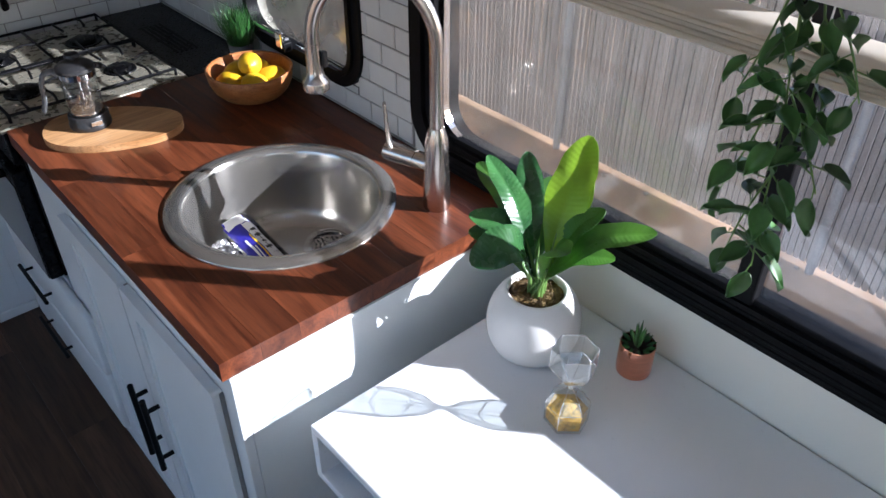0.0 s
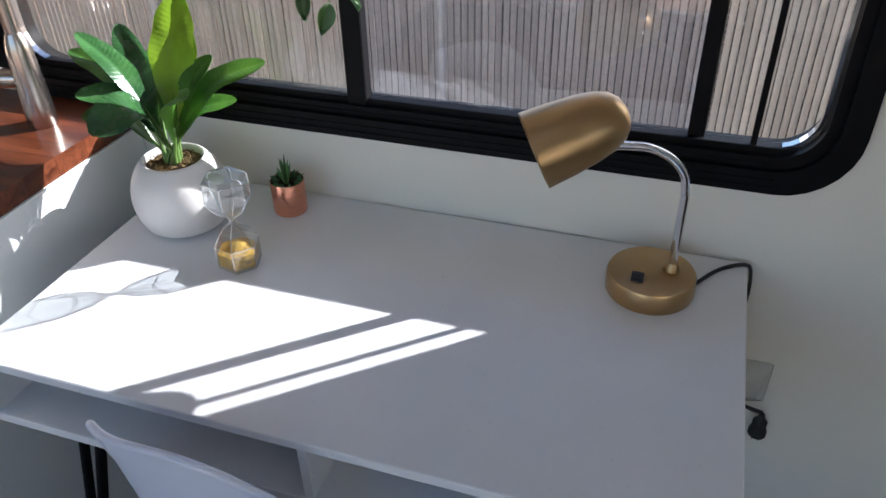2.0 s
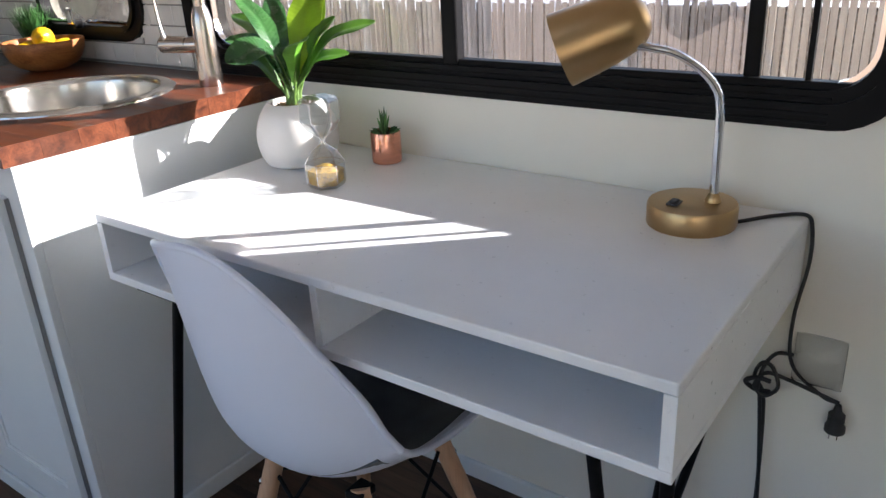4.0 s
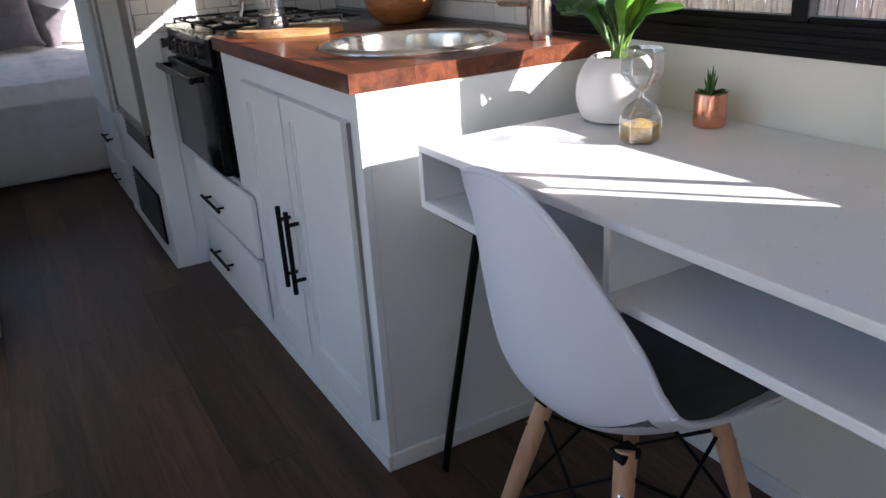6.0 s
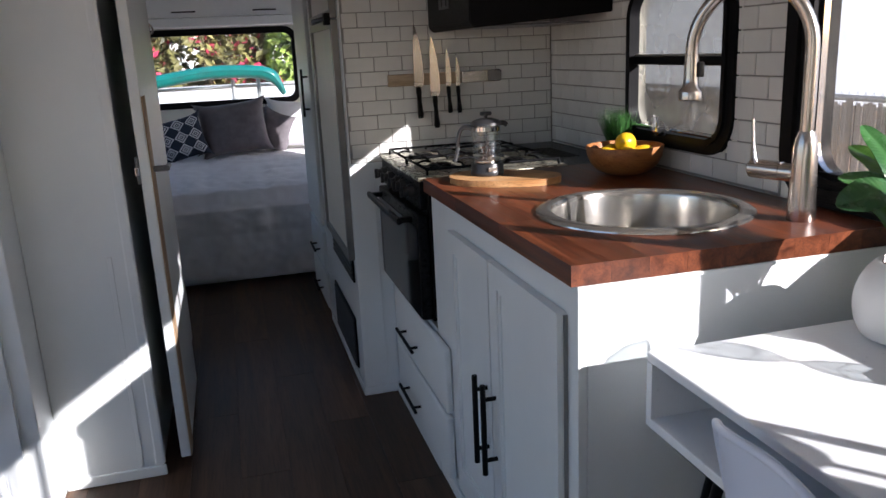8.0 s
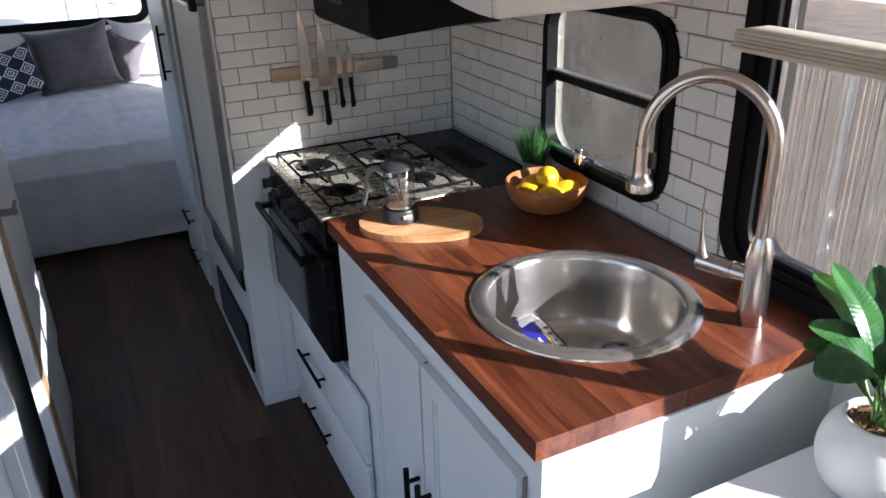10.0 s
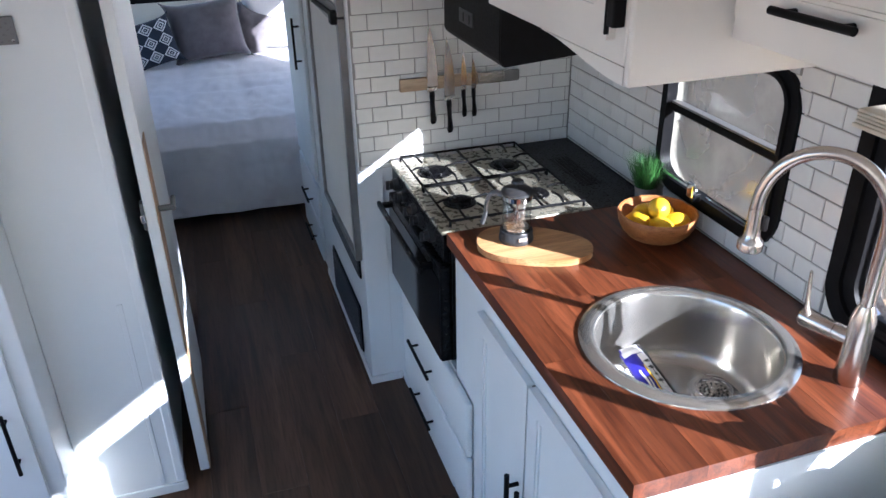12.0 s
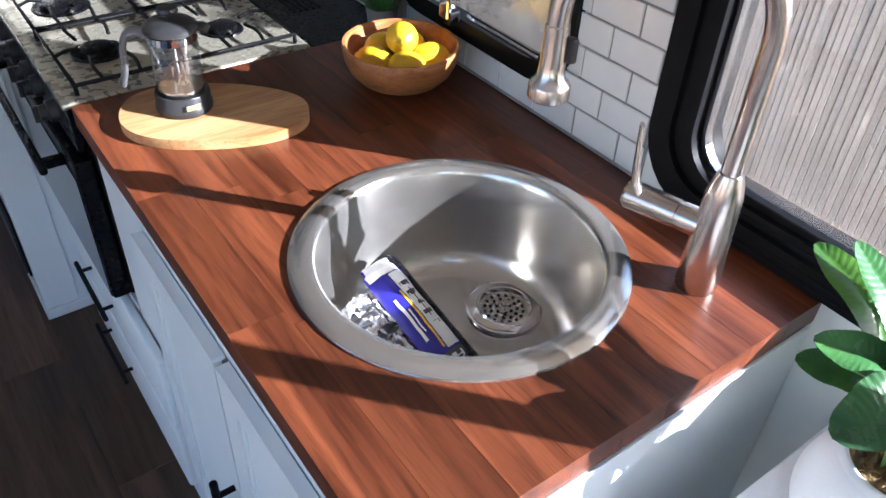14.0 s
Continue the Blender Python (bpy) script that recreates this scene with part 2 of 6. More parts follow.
let_light_through(SHADECLOTH, 0.5, (0.80, 0.74, 0.64))
let_light_through(LEAFLIME, 0.3, (0.40, 0.62, 0.04))
let_light_through(LEAFGREEN, 0.15, (0.20, 0.45, 0.04))


def clear_glass():
    m, n, l, b = material("clear_glass")
    b.inputs["Transmission Weight"].default_value = 1
    b.inputs["Roughness"].default_value = 0.0
    b.inputs["IOR"].default_value = 1.45
    b.inputs["Base Color"].default_value = (0.97, 0.98, 0.98, 1)
    return m


for steel in (SINKSTEEL,):   # brushed round the bowl
    sb = steel.node_tree.nodes["Principled BSDF"]
    tg = steel.node_tree.nodes.new("ShaderNodeTangent")
    tg.direction_type, tg.axis = "RADIAL", "Z"
    steel.node_tree.links.new(tg.outputs[0], sb.inputs["Tangent"])
    sb.inputs["Anisotropic"].default_value = 0.72
    sb.inputs["Anisotropic Rotation"].default_value = 0.25
GLASS = clear_glass()
THINGLASS = glass_pane("thin_glass", (0.88, 0.91, 0.91), 0.0, 0.04, 0.16)
HAZYPANE = glass_pane("hazy_screened_glass", (0.52, 0.52, 0.50), 0.05, 0.14, 0.04, 0.20)

# ---- shapes ----
def link(bm, name, mat, smooth=None):
    me = bpy.data.meshes.new(name)
    bmesh.ops.recalc_face_normals(bm, faces=bm.faces)
    bm.to_mesh(me)
    bm.free()
    for m in mat if isinstance(mat, (list, tuple)) else [mat]:
        me.materials.append(m)
    if smooth is not None:
        me.shade_smooth()
        me.set_sharp_from_angle(angle=radians(smooth))
    return new(name, me)


def thing(name, at, label, category, group="", kind="", rz=0.0):
    """An empty at a thing's base; its parts are given in world places (rz: turned about the base afterwards)."""
    e = new(name)
    e.empty_display_size = 0.05
    e.location = at
    e.rotation_euler[2] = radians(rz)
    return tagged(e, label, category, group, kind)


def part(name, bm, mat, parent, label="", smooth=None):
    ob = link(bm, name, mat, smooth)
    ob.parent = parent
    if parent.type == "EMPTY":
        ob.matrix_parent_inverse = Matrix.Translation(parent.location).inverted()
    return tagged(ob, label)


def single(name, bm, mat, label, category, group="", kind="", smooth=None):
    return tagged(link(bm, name, mat, smooth), label, category, group, kind)


def box(x0, x1, y0, y1, z0, z1, r=0.0, bm=None, seg=2):
    """A block between two corners, its edges rounded by r; added to bm where one is given."""
    b = bmesh.new()
    bmesh.ops.create_cube(b, size=1)
    for v in b.verts:
        v.co = Vector(((x0 + x1) / 2 + v.co.x * (x1 - x0), (y0 + y1) / 2 + v.co.y * (y1 - y0), (z0 + z1) / 2 + v.co.z * (z1 - z0)))
    if r > 0:
        bmesh.ops.bevel(b, geom=b.edges[:], offset=r, segments=seg, profile=0.5, affect="EDGES")
    return merged(bm, b)


def merged(bm, b):
    if bm is None:
        return b
    me = bpy.data.meshes.new("tmp")
    b.to_mesh(me)
    b.free()
    bm.from_mesh(me)
    bpy.data.meshes.remove(me)
    return bm


def lathe(profile, at=(0, 0, 0), seg=48, bm=None, turn=None):
    """A profile of (radius, height) turned about the z axis at a place; turn: a matrix that tips it first."""
    b = bmesh.new()
    rings = []
    for r, z in profile:
        if r < 1e-5:
            rings.append([b.verts.new((0, 0, z))])
        else:
            rings.append([b.verts.new((r * math.cos(2 * math.pi * k / seg), r * math.sin(2 * math.pi * k / seg), z)) for k in range(seg)])
    for a, c in zip(rings, rings[1:]):
        for k in range(seg):
            q = [a[k % len(a)], a[(k + 1) % len(a)], c[(k + 1) % len(c)], c[k % len(c)]]
            q = list(dict.fromkeys(q))
            if len(q) > 2:
                b.faces.new(q)
    m = Matrix.Translation(at) @ (turn or Matrix.Identity(4))
    bmesh.ops.transform(b, matrix=m, verts=b.verts)
    return merged(bm, b)


def smooth_path(points, n=8):
    """A soft curve through some points (Catmull-Rom)."""
    p = [Vector(q) for q in points]
    p = [2 * p[0] - p[1], *p, 2 * p[-1] - p[-2]]
    out = []
    for a, b, c, d in zip(p, p[1:], p[2:], p[3:]):
        for k in range(n):
            t = k / n
            out.append(0.5 * (2 * b + (c - a) * t + (2 * a - 5 * b + 4 * c - d) * t * t + (3 * b - a - 3 * c + d) * t ** 3))
    return out + [p[-2]]


def tube(points, radius, seg=12, bm=None, flat=1.0, caps=True):
    """A round bar along points; radius may be a list, one for each point. flat squashes it across."""
    b = bmesh.new()
    pts = [Vector(q) for q in points]
    rad = radius if isinstance(radius, (list, tuple)) else [radius] * len(pts)
    rings, side = [], None
    for k, q in enumerate(pts):
        d = (pts[min(k + 1, len(pts) - 1)] - pts[max(k - 1, 0)]).normalized()
        if side is None:
            side = d.orthogonal().normalized()
        side = (side - d * side.dot(d)).normalized()
        up = d.cross(side)
        rings.append([b.verts.new(q + (side * math.cos(2 * math.pi * j / seg) + up * flat * math.sin(2 * math.pi * j / seg)) * rad[k]) for j in range(seg)])
    for a, c in zip(rings, rings[1:]):
        for j in range(seg):
            b.faces.new([a[j], a[(j + 1) % seg], c[(j + 1) % seg], c[j]])
    if caps:
        b.faces.new(rings[0][::-1])
        b.faces.new(rings[-1])
    return merged(bm, b)


def rounded_loop(a0, a1, b0, b1, r, n=7):
    """Points round a rectangle with round corners."""
    pts = []
    for ca, cb, s in ((a1 - r, b1 - r, 0), (a0 + r, b1 - r, 90), (a0 + r, b0 + r, 180), (a1 - r, b0 + r, 270)):
        for k in range(n + 1):
            t = radians(s + 90 * k / n)
            pts.append((ca + r * math.cos(t), cb + r * math.sin(t)))
    return pts


def ring(outer, inner, d0, d1, place, bm=None):
    """A flat ring between two loops, d0 to d1 thick; place(a, b, d) gives the point."""
    b = bmesh.new()
    rows = [[b.verts.new(place(*q, d)) for q in loop] for loop, d in ((outer, d0), (outer, d1), (inner, d1), (inner, d0))]
    n = len(outer)
    for a, c in zip(rows, rows[1:] + rows[:1]):
        for k in range(n):
            b.faces.new([a[k], a[(k + 1) % n], c[(k + 1) % n], c[k]])
    return merged(bm, b)


def sheet(loop, d0, d1, place, bm=None):
    b = bmesh.new()
    rows = [[b.verts.new(place(*q, d)) for q in loop] for d in (d0, d1)]
    n = len(loop)
    for k in range(n):
        b.faces.new([rows[0][k], rows[0][(k + 1) % n], rows[1][(k + 1) % n], rows[1][k]])
    b.faces.new(rows[0][::-1])
    b.faces.new(rows[1])
    return merged(bm, b)


on_x = lambda a, b, d: Vector((d, a, b))
on_y = lambda a, b, d: Vector((a, d, b))
on_z = lambda a, b, d: Vector((a, b, d))


def grid(f, nu, nv, bm=None, closed=False):
    """A sheet of faces with corners f(u, v), u and v from 0 to 1."""
    b = bmesh.new()
    v = [[b.verts.new(f(i / nu, j / nv)) for j in range(nv + 1)] for i in range(nu + 1)]
    for i in range(nu):
        for j in range(nv):
            b.faces.new([v[i][j], v[i + 1][j], v[i + 1][j + 1], v[i][j + 1]])
    return merged(bm, b)


def thick(bm, t):
    bmesh.ops.recalc_face_normals(bm, faces=bm.faces)
    bmesh.ops.solidify(bm, geom=bm.faces[:], thickness=t)
    return bm

# ---- the shell of the trailer ----
WX = 0.655          # inner face of the window wall
LX = -1.66          # inner face of the opposite wall
BACK, FRONT, TOP = 5.05, -2.9, 2.08


def structure(name, bm, mat, label, category="wall"):
    return single(name, bm, mat, label, category, kind="structure")


def window_wall():
    """The wall with the two openings: blocks round rings that have round-cornered holes."""
    bm = bmesh.new()
    hole = lambda y0, y1, z0, z1, r, ry0, ry1, rz0, rz1: ring(rounded_loop(ry0, ry1, rz0, rz1, 0.001), rounded_loop(y0, y1, z0, z1, r), WX, WX + 0.045, on_x, bm)
    hole(-1.235, 0.297, 0.935, 1.78, 0.085, -1.32, 0.37, 0.86, 1.86)
    hole(0.497, 0.993, 0.985, 1.410, 0.09, 0.44, 1.06, 0.93, 1.46)
    for y0, y1, z0, z1 in ((FRONT, 3.2, 0, 0.86), (FRONT, -1.32, 0.86, 1.86), (0.37, 0.44, 0.86, 1.86), (0.44, 1.06, 0.86, 0.93), (0.44, 1.06, 1.46, 1.86),
                           (1.06, 3.2, 0.86, 1.86), (FRONT, 3.2, 1.86, TOP)):
        box(WX, WX + 0.045, y0, y1, z0, z1, bm=bm)
    return bm


structure("wall_east", window_wall(), WALL, "cream painted trailer wall with two window openings")
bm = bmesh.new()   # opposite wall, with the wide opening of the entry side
# its two window openings are unseen, added to let fill daylight in
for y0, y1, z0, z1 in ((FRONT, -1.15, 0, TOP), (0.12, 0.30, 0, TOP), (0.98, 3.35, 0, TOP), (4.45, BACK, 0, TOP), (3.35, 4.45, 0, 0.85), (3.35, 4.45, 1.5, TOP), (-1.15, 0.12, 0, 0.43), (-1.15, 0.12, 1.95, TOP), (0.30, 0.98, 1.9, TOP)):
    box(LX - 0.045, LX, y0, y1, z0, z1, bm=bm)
structure("wall_west", bm, WALL, "white painted wall with an entry opening and unseen window openings added for fill light")
# front wall behind the view; its opening is added to brighten the room
bm = bmesh.new()
for x0, x1, z0, z1 in ((LX, -1.45, 0, TOP), (-0.75, WX + 0.044, 0, TOP), (-1.45, -0.75, 0, 1.0), (-1.45, -0.75, 1.8, TOP)):
    box(x0, x1, FRONT - 0.045, FRONT, z0, z1, bm=bm)
structure("wall_south", bm, WALL, "white painted front wall with an unseen opening added for fill light")
HX0, HX1, HY0, HY1 = -0.58, -0.18, -1.00, -0.60     # unseen open hatch with its curb, added to light desk and floor from above
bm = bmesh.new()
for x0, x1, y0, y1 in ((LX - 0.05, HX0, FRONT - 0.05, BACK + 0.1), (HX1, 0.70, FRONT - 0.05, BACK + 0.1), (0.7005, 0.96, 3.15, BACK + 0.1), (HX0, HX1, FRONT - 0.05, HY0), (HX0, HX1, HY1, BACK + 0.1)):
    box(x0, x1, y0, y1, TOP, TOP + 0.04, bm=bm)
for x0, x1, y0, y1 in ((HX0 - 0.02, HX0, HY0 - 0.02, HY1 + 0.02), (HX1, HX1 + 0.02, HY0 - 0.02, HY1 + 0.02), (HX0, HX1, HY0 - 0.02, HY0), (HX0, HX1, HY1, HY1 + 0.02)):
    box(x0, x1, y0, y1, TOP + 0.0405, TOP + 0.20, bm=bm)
structure("ceiling", bm, CEIL, "off-white ceiling panels with a square unseen hatch added for top light", "ceiling")
# added sun blocker out of view, sized to stop sun passing over the window shade
structure("awning", box(0.7005, 1.56, FRONT - 0.05, 3.149, TOP, TOP + 0.03, 0.004), CEIL, "pale unseen overhang added to cut off high sun on the window side", "awning")
bm = box(LX - 0.05, 0.70, FRONT - 0.05, BACK + 0.1, -0.06, -0.006)
box(0.7005, 0.96, 3.15, BACK + 0.1, -0.06, -0.006, bm=bm)
structure("subfloor", bm, BLACKMETAL, "dark floor base under the planks", "floor")

# bedroom end: rear wall with the wide window, side walls with the sunny opening
RWX0, RWX1, RWZ0, RWZ1 = -1.12, 0.025, 0.95, 1.45
bm = ring(rounded_loop(LX, 0.945, 0.5, 1.9, 0.001), rounded_loop(RWX0, RWX1, RWZ0, RWZ1, 0.07), BACK, BACK + 0.045, on_y)
box(LX, 0.945, BACK, BACK + 0.045, 0, 0.5, bm=bm)
box(LX, 0.945, BACK, BACK + 0.045, 1.9, TOP, bm=bm)
structure("wall_north", bm, WALL, "white painted rear wall with a rounded window opening")
bm = bmesh.new()
for y0, y1, z0, z1 in ((3.2, 3.35, 0, TOP), (4.45, BACK, 0, TOP), (3.35, 4.45, 0, 0.85), (3.35, 4.45, 1.5, TOP)):
    box(0.90, 0.945, y0, y1, z0, z1, bm=bm)
box(WX, 0.945, 3.155, 3.2, 0, TOP, bm=bm)
structure("wall_east_bedroom", bm, WALL, "white painted bedroom side wall with a window opening")


# ---- planks of the floor ----
def planks():
    base = structure("floor", box(LX, 0.655, FRONT, BACK, -0.006, -0.003), BLACKMETAL, "dark walnut-brown laid plank floor", "floor")
    w = 0.152
    shared = {}
    row, x = 0, LX
    while x < 0.66:
        y = FRONT - (row * 0.47) % 1.22
        while y < 3.4:
            a, b = max(y, FRONT), min(y + 1.22, 3.45)
            key = round(b - a, 3)
            if key > 0.05:
                if key not in shared:
                    ob = part("plank", box(0.0003, w - 0.0003, 0.0003, key - 0.0003, -0.003, 0.0, 0.0006, seg=1), FLOORWOOD, base)
                    shared[key] = ob.data
                else:
                    ob = new("plank", shared[key])
                    ob.parent = base
                ob.location = (x, a, 0.0)
            y += 1.22
        x += w
        row += 1
    return base


# ---- windows ----
def window_small():
    w = thing("window_1", (WX, 0.745, 0.97), "black rounded trailer window with an upper sash bar", "window", kind="structure")
    out, mid, inn = rounded_loop(0.487, 1.003, 0.973, 1.412, 0.098), rounded_loop(0.512, 0.980, 0.998, 1.396, 0.075), rounded_loop(0.525, 0.967, 1.013, 1.386, 0.062)
    part("window_frame", ring(out, mid, WX - 0.016, WX + 0.004, on_x), FRAMEBLACK, w, smooth=40)
    part("inner_frame", ring(mid, inn, WX - 0.024, WX + 0.008, on_x), FRAMEBLACK, w, smooth=40)
    part("sash_bar", box(WX - 0.01, WX + 0.016, 0.52, 0.97, 1.193, 1.216, 0.004), FRAMEBLACK, w)
    part("rail", box(WX - 0.012, WX + 0.012, 0.53, 0.96, 1.216, 1.222, 0.002), PEWTER, w, "pale aluminium sash rail")
    p = part("pane", sheet(rounded_loop(0.50, 0.99, 0.99, 1.405, 0.08), WX + 0.02, WX + 0.024, on_x), HAZYPANE, w)
    p.visible_shadow = False
    latch = part("latch", box(WX - 0.05, WX - 0.024, 0.757, 0.775, 1.005, 1.03, 0.004), BLACKMETAL, w)
    part("latch_lever", box(WX - 0.058, WX - 0.048, 0.752, 0.780, 1.018, 1.062, 0.004), CHROME, latch, "white metal lever")
    for y0, y1 in ((0.79, 0.94), (0.55, 0.74)):
        part("hinge_arm", tube([(WX - 0.02, y0, 1.022), (WX - 0.02, y1, 1.024)], 0.006, 8), CHROME, w, smooth=40)
    return w


def window_main():
    w = thing("window_2", (WX, -0.47, 0.915), "long black sliding trailer window with rounded corners", "window", kind="structure")
    top = 1.80
    out, mid, inn = rounded_loop(-1.257, 0.317, 0.913, top, 0.105), rounded_loop(-1.222, 0.282, 0.950, top - 0.035, 0.08), rounded_loop(-1.205, 0.252, 0.968, top - 0.05, 0.066)
    part("window_frame", ring(out, mid, WX - 0.014, WX + 0.004, on_x), FRAMEBLACK, w, smooth=40)
    part("stepped_frame", ring(mid, inn, WX - 0.003, WX + 0.03, on_x), FRAMEBLACK, w, smooth=40)
    part("outer_frame", ring(mid, inn, WX + 0.031, WX + 0.064, on_x), FRAMEBLACK, w, smooth=40)
    part("track", box(WX + 0.008, WX + 0.032, -1.2, 0.25, 0.966, 0.979, 0.002), FRAMEBLACK, w)
    for z, x in ((0.936, -0.0165), (0.924, -0.0165), (0.957, -0.0055)):
        part("ridge", box(WX + x, WX + x + 0.004, -1.15, 0.21, z - 0.0022, z + 0.0022, 0.001), FRAMEBLACK, w)
    for y, wd, x0 in ((-0.468, 0.036, 0.002), (-1.028, 0.026, 0.019)):
        part("mullion", box(WX + x0, WX + 0.03, y - wd / 2, y + wd / 2, 0.966, top - 0.05, 0.004), FRAMEBLACK, w)
    # thin bar added only to cast the narrow shadow line across the desk
    part("shadow_line_bar", box(WX + 0.012, WX + 0.020, -1.116, -1.107, 0.978, top - 0.06, 0.001), FRAMEBLACK, w)
    part("seal", ring(rounded_loop(-1.203, 0.250, 0.970, top - 0.052, 0.064), rounded_loop(-1.196, 0.243, 0.977, top - 0.059, 0.058), WX + 0.015, WX + 0.03, on_x), CHROME, w, "pale glazing seal")
    for y0, y1, mat in ((-1.20, -1.03, REARPANE), (-1.03, -0.468, PANE), (-0.468, 0.255, SCREENPANE)):
        p = part("pane", box(WX + 0.021, WX + 0.024, y0, y1, 0.97, top - 0.055), mat, w)
        p.visible_shadow = False
    return w


def window_rear():
    w = thing("window_3", (-0.5, BACK, 0.935), "black rounded window over the bed", "window", kind="structure")
    part("window_frame", ring(rounded_loop(RWX0 - 0.035, RWX1 + 0.035, RWZ0 - 0.035, RWZ1 + 0.035, 0.10), rounded_loop(RWX0 + 0.012, RWX1 - 0.012, RWZ0 + 0.012, RWZ1 - 0.012, 0.06), BACK - 0.014, BACK + 0.02, on_y), FRAMEBLACK, w, smooth=40)
    p = part("pane", sheet(rounded_loop(RWX0, RWX1, RWZ0, RWZ1, 0.06), BACK + 0.012, BACK + 0.016, on_y), REARPANE, w)
    p.visible_shadow = False


window_small()
window_main()
window_rear()


# ---- partition beside the stove, tall cupboards along the aisle ----
FX = -0.118          # face of the tall cupboards
PY = 1.585           # tiled face beside the stove


def tall_cupboard():
    t = thing("fridge_cupboard", (0.2, 2.05, 0), "white tall cupboard with a framed panel door and dark vents", "cupboard")
    part("body", box(FX, WX - 0.003, PY, 2.50, 0.0, TOP - 0.004, 0.004), WHITE, t)
    for z0, z1 in ((0.545, 1.355), (1.405, 1.98)):
        door = part("door", box(FX - 0.014, FX - 0.001, 1.645, 2.245, z0, z1, 0.003), CREAM, t)
        bm = ring(rounded_loop(1.622, 2.268, z0 - 0.023, z1 + 0.023, 0.004), rounded_loop(1.650, 2.240, z0 + 0.005, z1 - 0.005, 0.004), FX - 0.024, FX - 0.001, on_x)
        part("door_frame", bm, PEWTER, door, "dark metal edge trim")
    part("handle", box(FX - 0.045, FX - 0.02, 1.625, 1.665, 1.36, 1.40, 0.004), BLACKMETAL, t)
    part("handle", tube([(FX - 0.03, 1.64, 1.385), (FX - 0.045, 1.95, 1.385)], 0.008, 8), BLACKMETAL, t, smooth=40)
    for y0, y1, z0, z1 in ((1.66, 2.20, 0.425, 0.515), (1.72, 2.28, 0.055, 0.265)):
        v = part("vent", box(FX - 0.008, FX - 0.001, y0, y1, z0, z1, 0.002), BLACKMETAL, t, "black louvred vent")
        n = int((z1 - z0) / 0.02)
        for k in range(n):
            z = z0 + 0.008 + k * (z1 - z0 - 0.012) / n
            part("slat", box(FX - 0.013, FX - 0.006, y0 + 0.01, y1 - 0.01, z, z + 0.008, 0.001, seg=1), DARKPLASTIC, v)
    part("base_trim", box(FX - 0.010, FX - 0.0005, PY - 0.010, 2.50, 0.0, 0.035, 0.004), WHITE, t)
    part("base_trim", box(FX - 0.010, 0.0, PY - 0.010, PY - 0.0005, 0.0, 0.035, 0.004), WHITE, t)
    part("front_post", box(FX - 0.004, -0.035, PY - 0.006, PY - 0.0005, 0.036, 0.882, 0.002), WHITE, t)
    return t


def bar_handle(parent, a, b, out, r=0.0055, mat=None):
    """A black bar pull with two standoffs."""
    a, b, out = Vector(a), Vector(b), Vector(out)
    h = part("handle", tube([a + out, b + out], r, 12), mat or BLACKMETAL, parent, "matt black bar handle", smooth=50)
    for k in (0.16, 0.84):
        p = a.lerp(b, k)
        part("standoff", tube([p, p + out], r * 0.8, 10), mat or BLACKMETAL, h, smooth=50)
    return h


def wardrobe():
    t = thing("wardrobe", (0.2, 2.8, 0), "white wardrobe with a door over two drawers", "wardrobe")
    part("body", box(FX + 0.002, WX - 0.003, 2.502, 3.15, 0.0, TOP - 0.004, 0.004), WHITE, t)
    d = part("door", box(FX - 0.016, FX + 0.001, 2.56, 3.11, 0.46, 1.93, 0.004), WHITE, t)
    bar_handle(d, (FX - 0.016, 2.62, 0.98), (FX - 0.016, 2.62, 1.20), (-0.028, 0, 0))
    for z0, z1 in ((0.24, 0.43), (0.04, 0.22)):
        d = part("drawer_front", box(FX - 0.016, FX + 0.001, 2.56, 3.11, z0, z1, 0.004), WHITE, t)
        bar_handle(d, (FX - 0.016, 2.70, (z0 + z1) / 2 - 0.03), (FX - 0.016, 2.90, (z0 + z1) / 2 - 0.03), (-0.028, 0, 0))
    return t


tall_cupboard()
wardrobe()


# ---- opposite side: closet, side cupboard, open door ----
def closet():
    t = thing("closet", (-1.0, 1.8, 0), "white painted closet with a corner post and base trim", "closet")
    part("body", box(-1.1175, -0.835, 1.241, 1.93, 0.0, TOP - 0.004, 0.004), WHITE, t)
    part("corner_post", box(-0.853, -0.822, 1.238, 1.26, 0.036, TOP - 0.005, 0.006), WHITE, t)
    part("base_trim", box(-1.112, -0.82, 1.234, 1.246, 0.0, 0.035, 0.004), WHITE, t)
    part("batten", box(-0.900, -0.885, 1.2385, 1.2412, 0.036, 0.72, 0.002), WHITE, t)
    return t


def side_cupboard():
    t = thing("side_cupboard", (-1.38, 1.4, 0), "white cupboard with a panelled door and black handle", "cupboard")
    part("body", box(LX + 0.003, -1.118, 1.085, 1.90, 0.0, TOP - 0.004, 0.004), WHITE, t)
    d = part("door", panel_door(-1.62, -1.165, 0.06, 0.98, 1.067, 0.017, on_y), WHITE, t)
    bar_handle(d, (-1.205, 1.066, 0.36), (-1.205, 1.066, 0.56), (0, -0.026, 0))
    part("base_trim", box(-1.125, -1.113, 1.075, 1.234, 0.0, 0.05, 0.004), WHITE, t)
    return t


